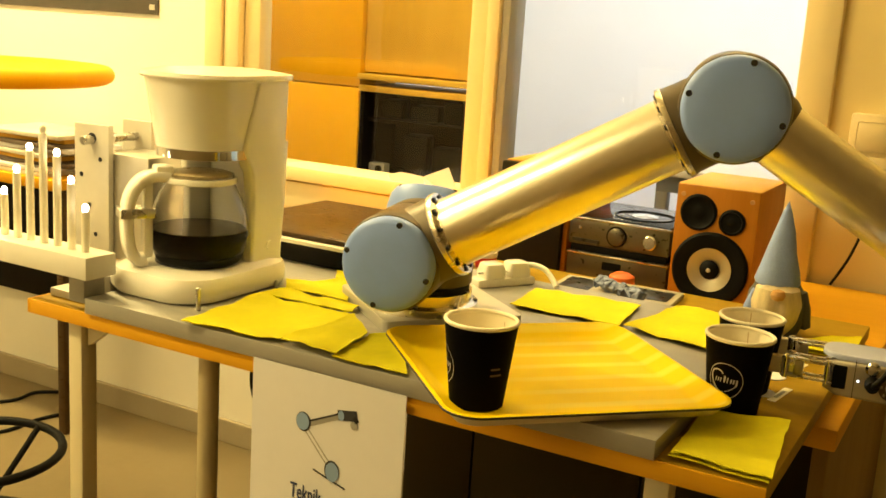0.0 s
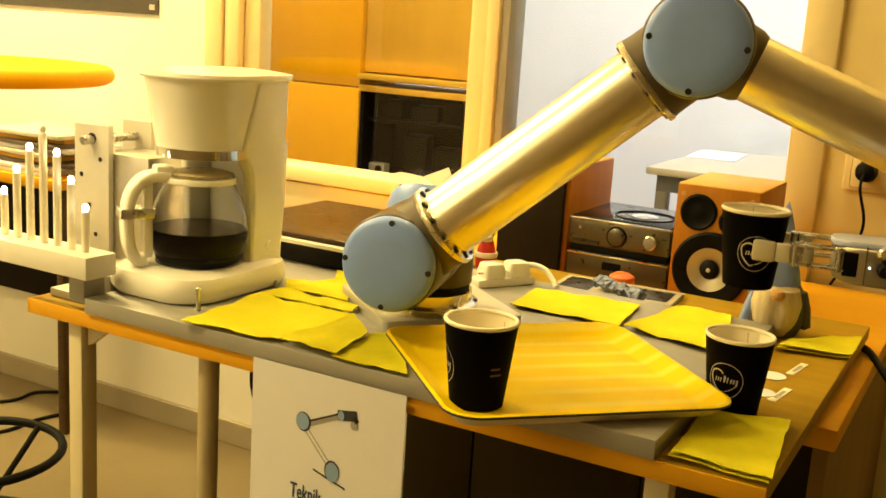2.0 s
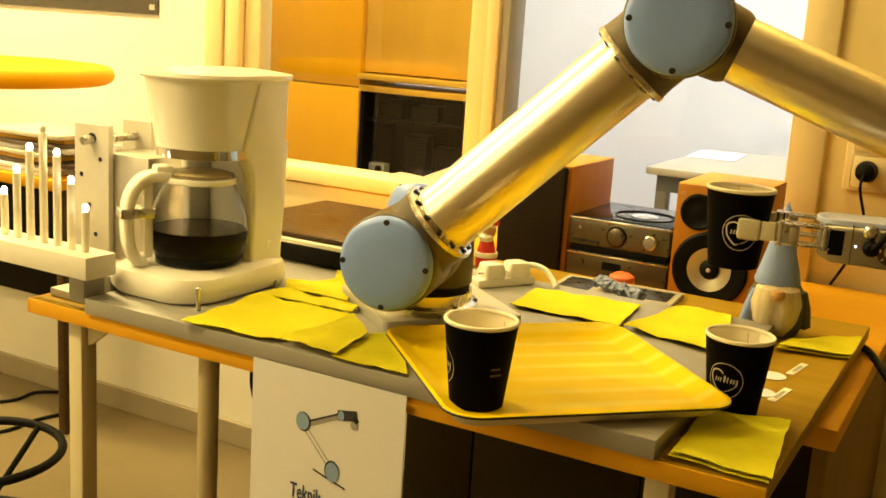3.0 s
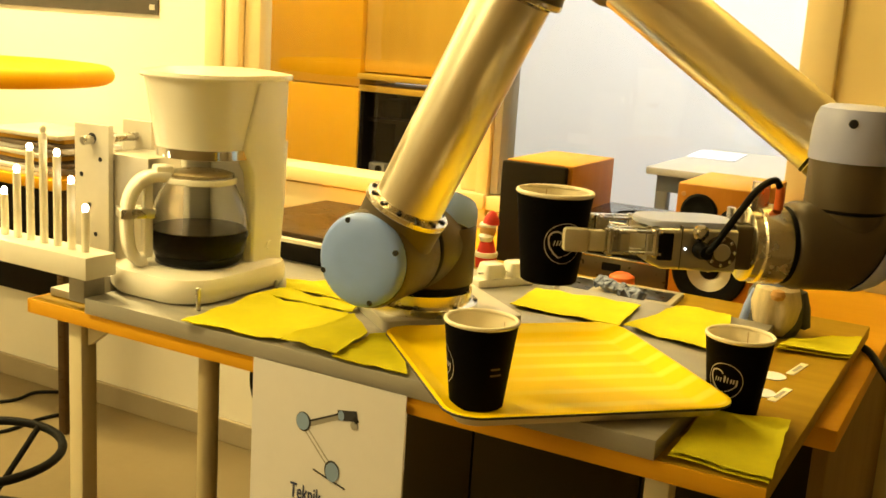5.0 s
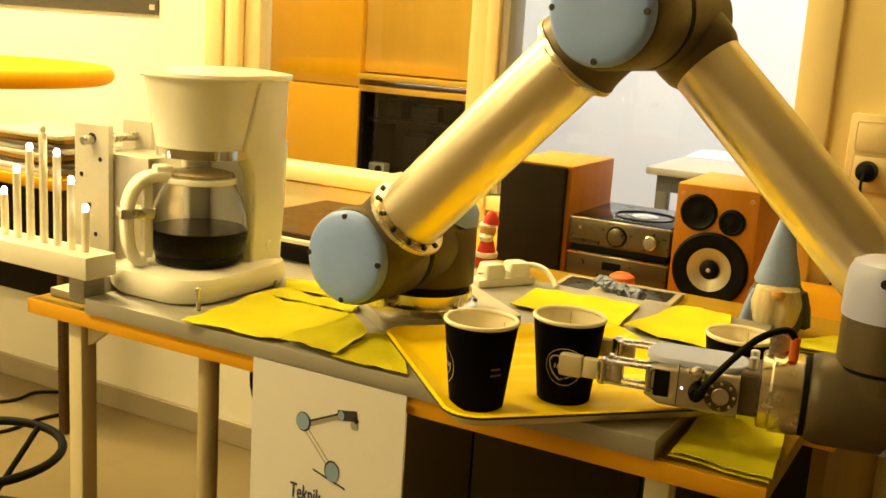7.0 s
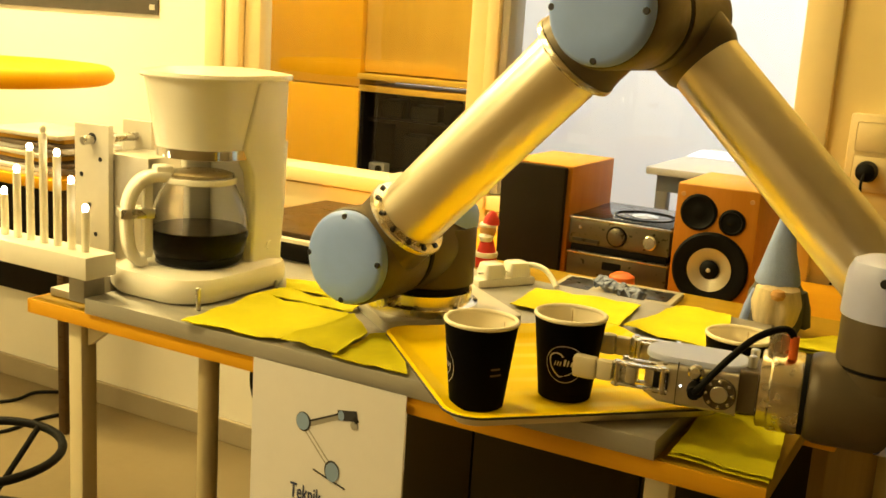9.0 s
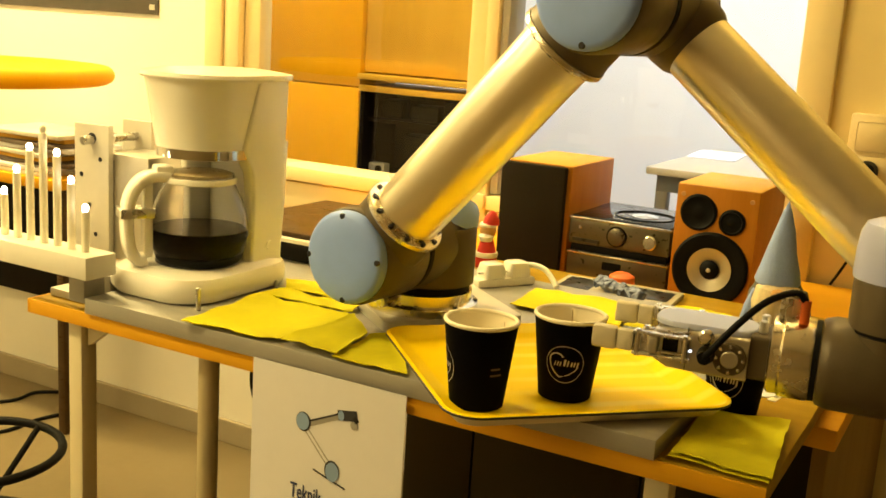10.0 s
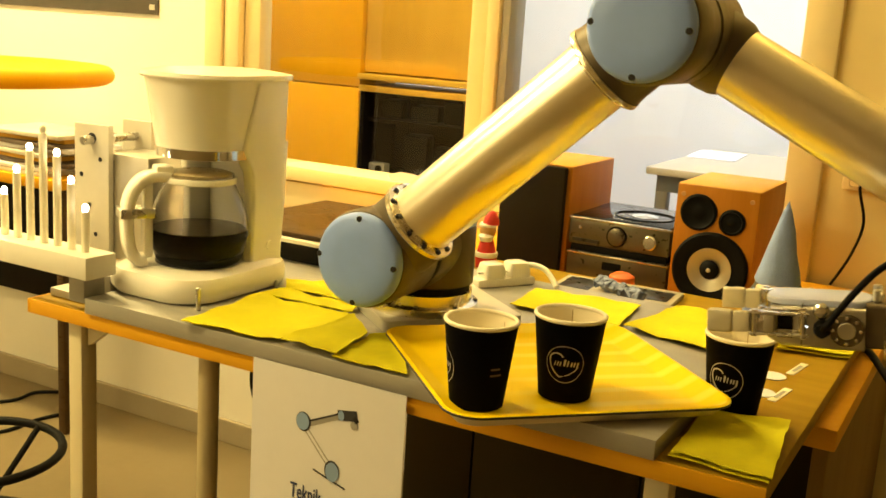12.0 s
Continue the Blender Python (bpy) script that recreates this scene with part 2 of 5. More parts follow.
def rounded(x0, x1, y0, y1, r, n=6):
    """The outline of a rectangle with round corners."""
    out = []
    for cx, cy, a in ((x1 - r, y1 - r, 0), (x0 + r, y1 - r, 90), (x0 + r, y0 + r, 180), (x1 - r, y0 + r, 270)):
        for k in range(n + 1):
            t = radians(a + 90 * k / n)
            out.append((cx + r * math.cos(t), cy + r * math.sin(t)))
    return out


def loft(levels, cap0=True, cap1=True, m=None, bm=None):
    """Skin between outlines of equal length: (outline, z) pairs."""
    b = bmesh.new()
    rings = [[b.verts.new((x, y, z)) for x, y in o] for o, z in levels]
    n = len(rings[0])
    for a, c in zip(rings, rings[1:]):
        for k in range(n):
            b.faces.new((a[k], a[(k + 1) % n], c[(k + 1) % n], c[k]))
    if cap0:
        b.faces.new(rings[0][::-1])
    if cap1:
        b.faces.new(rings[-1])
    if m is not None:
        bmesh.ops.transform(b, matrix=m, verts=b.verts)
    return join(bm, b)


def slab(outline, z0, z1, soft=0.0, m=None, bm=None):
    """A plate of that outline, its upper edge eased by soft."""
    cx = sum(p[0] for p in outline) / len(outline)
    cy = sum(p[1] for p in outline) / len(outline)
    inner = []
    for x, y in outline:
        dx, dy = x - cx, y - cy
        k = max(0.0, 1 - soft / max(1e-6, math.hypot(dx, dy)))
        inner.append((cx + dx * k, cy + dy * k))
    lv = [(outline, z0), (outline, z1 - soft), (inner, z1)] if soft else [(outline, z0), (outline, z1)]
    return loft(lv, m=m, bm=bm)


def spline(points, steps):
    P = [Vector(p) for p in points]
    path = []
    for i in range(len(P) - 1):
        p0, p1, p2, p3 = P[max(i - 1, 0)], P[i], P[i + 1], P[min(i + 2, len(P) - 1)]
        for k in range(steps):
            t = k / steps
            path.append(0.5 * ((2 * p1) + (p2 - p0) * t + (2 * p0 - 5 * p1 + 4 * p2 - p3) * t * t + (3 * p1 - p0 - 3 * p2 + p3) * t ** 3))
    return path + [P[-1]]


def tube(points, r, n=10, bm=None, cap=True, steps=6):
    """A round bar through the points, smoothed."""
    path = spline(points, steps)
    b = bmesh.new()
    rings = []
    ref = Vector((0.123, 0.345, 0.93))
    for i, p in enumerate(path):
        d = (path[min(i + 1, len(path) - 1)] - path[max(i - 1, 0)]).normalized()
        u = d.cross(ref).normalized()
        ref = u.cross(d).normalized()
        rings.append([b.verts.new(p + r * (math.cos(2 * math.pi * k / n) * u + math.sin(2 * math.pi * k / n) * ref)) for k in range(n)])
    for a, c in zip(rings, rings[1:]):
        for k in range(n):
            b.faces.new((a[k], a[(k + 1) % n], c[(k + 1) % n], c[k]))
    if cap:
        b.faces.new(rings[0][::-1])
        b.faces.new(rings[-1])
    return join(bm, b)


def cyl(r, z0, z1, bevel=0.001, n=32, m=None, bm=None):
    e = min(bevel, r * 0.5, abs(z1 - z0) * 0.4)
    return turned([(0, z0), (r - e, z0), (r, z0 + e), (r, z1 - e), (r - e, z1), (0, z1)], n, m, bm)


X90 = pose(0, 0, 0, 0, 90, 0)      # z axis laid along +x
YN90 = pose(0, 0, 0, 90, 0, 0)     # z axis laid along -y
Y90 = pose(0, 0, 0, -90, 0, 0)     # z axis laid along +y
TABLE, PLATE, BENCH, WALL_Y = 0.745, 0.767, 0.71, 0.915

# ---- the room ----


def structure(name, bm, mat, label, category, smooth=False):
    return tagged(part(name, bm, mat, smooth=smooth), label, category, kind="structure")


structure("floor", box(-3.2, 2.6, -3.0, 4.4, -0.1, 0.0), M_FLOOR, "brown linoleum floor with a dull shine", "floor")
structure("ceiling", box(-3.2, 2.6, -3.0, 4.4, 2.7, 2.8), M_WALL, "plain white painted ceiling", "ceiling")
structure("wall_south", box(-3.2, 2.6, -3.1, -3.0, 0, 2.7), M_WALLDIM, "unseen wall behind the viewer, toned to limit bounce light", "wall")
structure("wall_west", box(-3.3, -3.2, -3.1, 4.5, 0, 2.7), M_WALL, "cream painted side wall", "wall")
structure("wall_east", box(2.6, 2.7, -3.1, 4.5, 0, 2.7), M_WALLBROWN, "unseen side wall, darkened to cut bounce light", "wall")
structure("wall_far", box(-3.2, 2.6, 4.4, 4.5, 0, 2.7), M_WALL2, "white wall of the next room", "wall")
wall = box(-3.2, -1.10, WALL_Y, WALL_Y + 0.1, 0, 2.7)
box(-1.10, 0.285, WALL_Y, WALL_Y + 0.1, 0, 0.735, bm=wall)
box(-1.10, 0.285, WALL_Y, WALL_Y + 0.1, 2.12, 2.7, bm=wall)
structure("wall_north_panel", box(0.285, 2.6, WALL_Y, WALL_Y + 0.1, 0, 2.7), M_WALLYEL, "yellow-cream painted wall beside the inside window", "wall")
structure("wall_north", wall, M_WALL, "cream painted partition wall with an inside window", "wall")
structure("baseboard", box(-3.2, 2.6, WALL_Y - 0.014, WALL_Y, 0.0, 0.066, 0.003), M_SKIRT, "grey-beige skirting board along the wall", "skirting")


win = thing("window_1", pose(0, WALL_Y, 0), "inside window with cream wooden frame and clear pane", "window", kind="structure")
part("casing", box(-1.19, -1.135, -0.022, 0.0, 0.70, 2.2, 0.004), M_FRAME, win)
part("casing", box(-1.132, -1.085, -0.014, 0.06, 0.78, 2.12, 0.003), M_FRAME, win)
part("sash_stile", box(-1.082, -1.032, 0.005, 0.055, 0.787, 2.10, 0.004), M_FRAME, win)
part("sash_stile", box(-0.436, -0.392, -0.004, 0.06, 0.787, 2.10, 0.004), M_FRAME, win)
part("mullion", box(-0.389, -0.36, -0.018, 0.08, 0.74, 2.12, 0.003), M_FRAME, win)
part("head_rail", box(-1.085, -0.36, -0.004, 0.06, 2.05, 2.118, 0.003), M_FRAME, win)
part("window_sill", box(-1.13, -0.36, -0.03, 0.09, 0.752, 0.787, 0.004), M_FRAME, win)
part("apron_board", box(-1.13, -0.36, -0.016, 0.0, 0.675, 0.748, 0.003), M_FRAME, win)
pane = part("pane", box(-1.034, -0.434, 0.026, 0.031, 0.785, 2.06), M_PANE, win, "clear glass pane")
pane.visible_shadow = False
win2 = thing("window_2", pose(0, WALL_Y, 0), "inside window with cream frame looking into a bright room", "window", kind="structure")
part("metal_strip", box(-0.357, -0.338, -0.008, 0.07, 0.787, 2.10, 0.002), M_GREYPL, win2)
part("window_sill", box(-0.357, 0.285, -0.026, 0.09, 0.752, 0.784, 0.004), M_FRAME, win2)
part("apron_board", box(-0.357, 0.285, -0.016, 0.0, 0.675, 0.748, 0.003), M_FRAME, win2)
part("casing", box(0.279, 0.345, -0.022, 0.06, 0.675, 2.2, 0.004), M_FRAME, win2)
part("head_rail", box(-0.357, 0.278, -0.004, 0.06, 2.05, 2.118, 0.003), M_FRAME, win2)
pane = part("pane", box(-0.339, 0.28, 0.026, 0.031, 0.783, 2.06), M_PANE, win2, "clear glass pane")
pane.visible_shadow = False


def cabinet():
    c = thing("cabinet", pose(0, 1.6, 0), "orange wooden cabinet with an open dark shelf behind the pane", "cabinet")
    part("side_panel", box(-1.62, -1.18, 0.0, 0.22, 0.0, 0.942, 0.003), M_ORANGE, c)
    part("upper_panel", box(-1.62, -1.18, 0.004, 0.22, 0.947, 2.2, 0.003), M_ORANGE, c)
    part("upper_door", box(-1.176, -0.79, 0.02, 0.22, 0.995, 2.2, 0.003), M_YELLOWDOOR, c, "plain yellowish wood door")
    part("shelf_board", box(-1.176, -0.79, -0.02, 0.22, 0.972, 0.990, 0.003), M_YELLOWDOOR, c)
    part("shelf_board", box(-1.176, -0.79, -0.01, 0.22, 0.935, 0.955, 0.003), M_YELLOWDOOR, c)
    # inner boards coloured near-black for the shade in the open shelf
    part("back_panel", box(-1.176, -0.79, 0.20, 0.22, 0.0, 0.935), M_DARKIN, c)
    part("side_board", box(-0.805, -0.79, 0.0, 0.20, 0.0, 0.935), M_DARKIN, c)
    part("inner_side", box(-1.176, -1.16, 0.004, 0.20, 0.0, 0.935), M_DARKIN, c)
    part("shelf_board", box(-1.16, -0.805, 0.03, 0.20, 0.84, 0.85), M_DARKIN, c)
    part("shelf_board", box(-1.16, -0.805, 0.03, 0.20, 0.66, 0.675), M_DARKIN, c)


cabinet()


def shelf_box(x, y, z, w, h, label):
    b = tagged(part("small_box", box(-w / 2, w / 2, -0.04, 0.04, 0, h, 0.006), M_BLACK, m=pose(x, y, z, 0, 0, 12)), label, "box", "clutter in the dark cabinet")
    return b


# boxes coloured black so they sink into the cabinet's shade
for x, z, w, h in ((-1.11, 0.85, 0.07, 0.06), (-0.99, 0.85, 0.09, 0.05), (-0.89, 0.85, 0.06, 0.07), (-1.02, 0.675, 0.08, 0.13), (-0.90, 0.675, 0.1, 0.1)):
    shelf_box(x, 1.72, z, w, h, "plastic box on the cabinet shelf, blackened for its shade")


def room_table():
    t = thing("table", pose(-0.02, 2.45, 0), "pale wooden table on dark grey legs in the next room", "table")
    part("tabletop", box(-0.36, 1.0, -0.36, 0.45, 0.725, 0.75, 0.004), M_PALETOP, t)
    part("rail", box(-0.33, 0.97, -0.33, -0.30, 0.67, 0.724, 0.002), M_TABLEGREY, t)
    for x, y in ((-0.31, -0.31), (-0.31, 0.40), (0.94, -0.31), (0.94, 0.40)):
        part("leg", box(x - 0.02, x + 0.02, y - 0.02, y + 0.02, 0, 0.672, 0.003), M_TABLEGREY, t)
    s = tagged(part("paper_sheet", box(-0.085, 0.085, -0.15, 0.15, 0, 0.004), M_PAPER, m=pose(-0.295, 2.65, 0.7505, 0, 0, 5)), "loose white paper lying on the far table", "paper")


room_table()

# loose sheets on the sill
for outline, y in (([(-0.524, 0.806), (-0.457, 0.836), (-0.437, 0.798), (-0.440, 0.7878), (-0.488, 0.7878)], 0.893), ([(-0.622, 0.799), (-0.588, 0.809), (-0.530, 0.806), (-0.520, 0.7878), (-0.612, 0.7878)], 0.900)):
    tagged(part("paper_sheet", slab(outline, -y, -y + 0.0014, 0.0, YN90), M_PAPER), "white paper propped up on the window sill", "paper", "papers on the sill")
gb = thing("small_camera", pose(-1.128, 1.66, 0.6752), "small pale grey camera on the dark cabinet shelf", "camera")
part("body", box(-0.030, 0.030, -0.018, 0.018, 0.0, 0.032, 0.004), M_GREYPL, gb)
part("lens", turned([(0.011, 0), (0.011, 0.006), (0.007, 0.006), (0.006, 0.002), (0, 0.002)], 24, Matrix.Translation((0.010, -0.0182, 0.015)) @ YN90), M_BLACK, gb)

# poster and socket on the wall
po = thing("poster", pose(-1.68, WALL_Y - 0.003, 1.13), "dark poster on the cream wall", "poster")
part("sheet", box(-0.62, 0.313, -0.002, 0.002, 0.0, 0.7), M_POSTER, po)
part("mark", box(0.285, 0.303, -0.004, -0.002, 0.012, 0.026), M_LOGO, po)
so = thing("wall_socket", pose(0.43, WALL_Y, 0.965), "ivory double wall socket with a black plug in it", "socket")
part("plate", box(-0.046, 0.05, -0.022, 0, -0.07, 0.075, 0.006), M_SOCKET, so)
part("face", box(-0.032, 0.036, -0.027, -0.0225, 0.005, 0.06, 0.004), M_SOCKET, so)
part("face", box(-0.032, 0.036, -0.027, -0.0225, -0.062, -0.002, 0.004), M_SOCKET, so)
part("plug", turned([(0, 0), (0.019, 0), (0.02, 0.006), (0.017, 0.03), (0.006, 0.036), (0, 0.036)], 24, Matrix.Translation((-0.004, -0.0272, -0.03)) @ YN90), M_BLACK, so)
part("cord", tube([(-0.004, -0.06, -0.03), (-0.006, -0.072, -0.06), (0.006, -0.05, -0.125), (-0.010, -0.042, -0.19), (-0.038, -0.042, -0.25)], 0.0026), M_BLACK, so)

# ---- tables ----


def robot_table():
    t = thing("table", pose(0, 0, 0), "beech wooden table on cream and steel legs", "table")
    part("tabletop", box(-0.488, 0.511, -0.229, 0.475, 0.725, TABLE, 0.002), M_BEECH_TOP, t)
    part("front_edge", box(-0.488, 0.511, -0.2335, -0.2295, 0.7245, 0.7445, 0.001), M_BEECH, t, "orange beech edge strip")
    part("end_edge", box(-0.4925, -0.4885, -0.233, 0.475, 0.7245, 0.7445, 0.001), M_BEECH, t, "orange beech edge strip")
    part("leg", box(-0.4255, -0.400, -0.222, -0.194, 0, 0.7245, 0.003), M_LEGW, t)
    part("leg", box(0.387, 0.414, -0.205, -0.178, 0, 0.7245, 0.003), M_LEGW, t)
    part("leg", box(-0.437, -0.385, 0.26, 0.31, 0, 0.7245, 0.003), M_LEGW, t)
    part("leg", box(0.375, 0.413, 0.26, 0.31, 0, 0.7245, 0.003), M_LEGW, t)
    part("post", cyl(0.0132, 0, 0.7245, m=Matrix.Translation((-0.189, -0.205, 0))), M_LEGM, t, "round steel support post")
    brace = slab([(-0.399, 0.7235), (-0.399, 0.690), (-0.392, 0.694), (-0.352, 0.7235)], 0.202, 0.212, 0.0, YN90)
    part("brace", brace, M_LEGW, t)


robot_table()


def bench():
    t = thing("workbench", pose(0, 0, 0), "orange beech workbench standing against the wall", "workbench")
    part("worktop", box(-0.80, 0.532, 0.072, WALL_Y - 0.024, 0.682, BENCH, 0.003), M_BEECH, t)
    part("end_panel", box(0.503, 0.522, 0.10, WALL_Y - 0.03, 0.0, 0.6815, 0.002), M_PANEL, t, "tan wooden end panel")
    for x, y in ((-0.74, 0.86),):
        part("leg", box(x - 0.012, x + 0.012, y - 0.02, y + 0.02, 0, 0.6815, 0.003), M_LEGM, t)


bench()
bc = thing("base_cabinet", pose(-0.001, 0.6, 0), "dark brown cabinet with plain doors under the workbench", "cabinet")
part("carcass", box(-0.36, 0.50, 0.012, 0.28, 0.06, 0.681, 0.002), M_DARKBROWN, bc)
part("plinth", box(-0.355, 0.495, 0.03, 0.27, 0.0, 0.0595), M_SKIRT, bc)
for x0, x1 in ((-0.358, -0.203), (-0.199, 0.148), (0.152, 0.498)):
    part("door", box(x0, x1, 0.0, 0.0115, 0.07, 0.67, 0.002), M_DARKBROWN, bc)
pl = thing("mounting_plate", pose(0, 0, TABLE), "thick grey aluminium plate lying on the table", "metal plate")
part("plate", box(-0.376, 0.404, -0.238, 0.292, 0.0005, 0.022, 0.0015), M_PLATE, pl)
for x, y, h in ((-0.227, -0.185, 0.052), (-0.227, -0.024, 0.034)):
    part("stud", cyl(0.0035, 0.022, h, m=Matrix.Translation((x, y, 0))), M_STEEL, pl)

# ---- robot arm ----
D1, A2, A3 = 0.0892, 0.425, 0.412
N_ARM, N_FORE, N_WRIST, D5, BACK = 0.117, -0.014, 0.109, 0.0695, 0.024
ROBOT = (0.0, 0.0, 0.7808)
robot = thing("robot_arm", pose(*ROBOT), "six-jointed industrial robot arm of brushed aluminium with light blue caps", "robot arm")
mount = tagged(part("adapter_plate", slab(rounded(-0.0965, 0.0965, -0.0965, 0.0965, 0.008), 0, 0.0136, 0.001), M_ADAPT, m=pose(-0.0055, 0.0285, PLATE, 0, 0, -39)), "pale square aluminium adapter plate under the robot arm", "metal plate")


def screws(parent, points, r=0.004, h=0.002, mat=None):
    for m in points:
        part("screw", cyl(r, -0.001, h, 0.0005, 12, m), mat or M_SCREW, parent)


def cap_profile(r, h, dome=0.004):
    return [(r, 0), (r, h * 0.45), (r - 0.0025, h * 0.8), (r - 0.007, h), (r * 0.5, h + dome * 0.4), (0, h + dome * 0.5)]


def cap(parent, m, r=0.0565, h=0.014, screw_r=0.0505, turn=45):
    """A round lid with a dished screw pocket at each of four corners."""
    c = part("cap", turned(cap_profile(r, h, 0.002), 56, m), M_CAP, parent, "light blue plastic lid")
    for k in range(4):
        a = radians(turn + 90 * k)
        mm = m @ Matrix.Translation((screw_r * math.cos(a), screw_r * math.sin(a), h - 0.0035))
        part("screw", cyl(0.0036, 0, 0.0040, 0.0006, 12, mm), M_SCREW, c)
    return c


def ring_bolts(parent, m, r, n, z):
    for k in range(n):
        a = 2 * math.pi * (k + 0.5) / n
        part("bolt", cyl(0.0033, 0, 0.003, 0.0006, 10, m @ Matrix.Translation((r * math.cos(a), r * math.sin(a), z))), M_SCREW, parent)


def robot_base():
    b = part("base", turned([(0, 0), (0.0745, 0), (0.0745, 0.010), (0.070, 0.012), (0.066, 0.013), (0.066, 0.026), (0.0, 0.026)], 56), M_RING, robot, "polished aluminium base flange")
    part("seam", cyl(0.062, 0.0262, 0.034, 0.001, 48), M_BLACK, b)
    ring_bolts(b, Matrix.Identity(4), 0.070, 8, 0.0105)
    part("cable_gland", cyl(0.007, 0, 0.03, 0.001, 16, pose(-0.01, -0.06, 0.018) @ YN90), M_STEEL, b)
    return b


def robot_shoulder():
    """Turns about the upright axis; its local y points away from the upper arm."""
    s = part("shoulder", turned([(0.0, 0.0345), (0.063, 0.0345), (0.063, D1 + 0.018), (0.061, D1 + 0.022), (0, D1 + 0.022)], 56, Matrix.Translation((0, 0.008, 0))), M_HOUSING, robot)
    part("joint_housing", turned([(0, -0.066), (0.0575, -0.066), (0.0595, -0.06), (0.0595, 0.0), (0.057, 0.006), (0, 0.006)], 56, Matrix.Translation((0, 0, D1)) @ Y90), M_HOUSING, s)
    cap(s, Matrix.Translation((0, 0.012, D1 + 0.018)) @ pose(0, 0, 0, -24, 0, 0), 0.0595, 0.040)
    part("seam", cyl(0.0585, 0.066, 0.0745, 0.0005, 48, Matrix.Translation((0, 0, D1)) @ YN90), M_BLACK, s)
    return s


def link_end(parent, x, sign):
    """The joint housing at one end of the upper arm, with its lid."""
    part("joint_housing", turned([(0, 0.0748), (0.057, 0.0748), (0.0595, 0.079), (0.0595, 0.160), (0.0575, 0.164), (0, 0.164)], 56, Matrix.Translation((x, 0, 0)) @ YN90), M_HOUSING, parent)
    root = turned([(0, 0), (0.050, 0.0), (0.0505, 0.052), (0.0515, 0.064), (0, 0.064)], 48, Matrix.Translation((x, -N_ARM, 0)) @ (X90 if sign > 0 else pose(0, 0, 0, 0, -90, 0)))
    part("collar", root, M_HOUSING, parent)
    mm = Matrix.Translation((x + sign * 0.064, -N_ARM, 0)) @ (X90 if sign > 0 else pose(0, 0, 0, 0, -90, 0))
    ring = part("flange_ring", turned([(0, 0.0005), (0.0525, 0.0005), (0.053, 0.0015), (0.053, 0.0065), (0.052, 0.0075), (0.0435, 0.0078), (0.0435, 0.012), (0, 0.016)], 56, mm), M_RING, parent, "bright bolted flange")
    ring_bolts(ring, mm, 0.0465, 12, 0.007)
    cap(parent, Matrix.Translation((x, -0.164, 0)) @ YN90)


def robot_upper_arm():
    """Local x runs along the tube; the lids face local -y."""
    u = part("upper_arm", turned([(0.0425, 0.0), (0.0425, A2 - 0.13)], 64, Matrix.Translation((0.065, -N_ARM, 0)) @ X90), M_TUBE, robot, "brushed aluminium tube with joint housings")
    link_end(u, 0.0, 1)
    link_end(u, A2, -1)
    return u


def robot_forearm():
    f = part("forearm", turned([(0.0405, 0.0), (0.0405, A3 - 0.105)], 64, Matrix.Translation((0.06, -N_FORE, 0)) @ X90), M_TUBE, robot, "brushed aluminium tube")
    part("elbow_housing", turned([(0, -0.062), (0.054, -0.062), (0.0595, -0.055), (0.0595, 0.066), (0, 0.066)], 56, YN90), M_HOUSING, f)
    part("collar", turned([(0, 0.0), (0.049, 0.0), (0.0475, 0.045), (0.0455, 0.062), (0.0415, 0.070), (0, 0.07)], 48, Matrix.Translation((0, -N_FORE, 0)) @ X90), M_HOUSING, f)
    part("seam", cyl(0.0585, 0.0662, 0.0746, 0.0005, 48, YN90), M_BLACK, f)
    mm = Matrix.Translation((A3 - 0.050, -N_FORE, 0)) @ X90
    part("seam", cyl(0.041, 0.0, 0.004, 0.0004, 40, mm), M_BLACK, f)
    part("collar", turned([(0, 0.0042), (0.0405, 0.0042), (0.0405, 0.05), (0, 0.05)], 40, mm), M_HOUSING, f)
    part("wrist_housing", turned([(0, -0.054), (0.036, -0.054), (0.0405, -0.048), (0.0405, 0.058), (0, 0.058)], 48, Matrix.Translation((A3, 0, 0)) @ YN90), M_HOUSING, f)
    return f


def robot_wrist():
    """Hangs upright below the forearm's end: local z is up, -y points away from the forearm."""
    w = part("wrist_upper", turned([(0, -0.028), (0.0405, -0.028), (0.0405, 0.028), (0.0395, 0.031), (0, 0.031)], 56), M_HOUSING, robot)
    part("neck", turned([(0, 0.0), (0.036, 0.0), (0.037, 0.05), (0, 0.05)], 40, Y90), M_HOUSING, w)
    part("cap", turned([(0.0418, 0.019), (0.0424, 0.022), (0.0418, 0.046), (0.040, 0.062), (0.036, 0.071), (0.028, 0.0745), (0, 0.0755)], 56), M_WRISTCAP, w, "light blue plastic lid")
    screws(w, [pose(0.0, -0.0405, 0.058, 90, 0, 0), pose(0.0405, 0, 0.058, 0, 90, 0)], 0.0045, 0.0015)
    part("seam", cyl(0.0395, -0.0315, -0.0282, 0.0004, 48), M_BLACK, w)
    return w


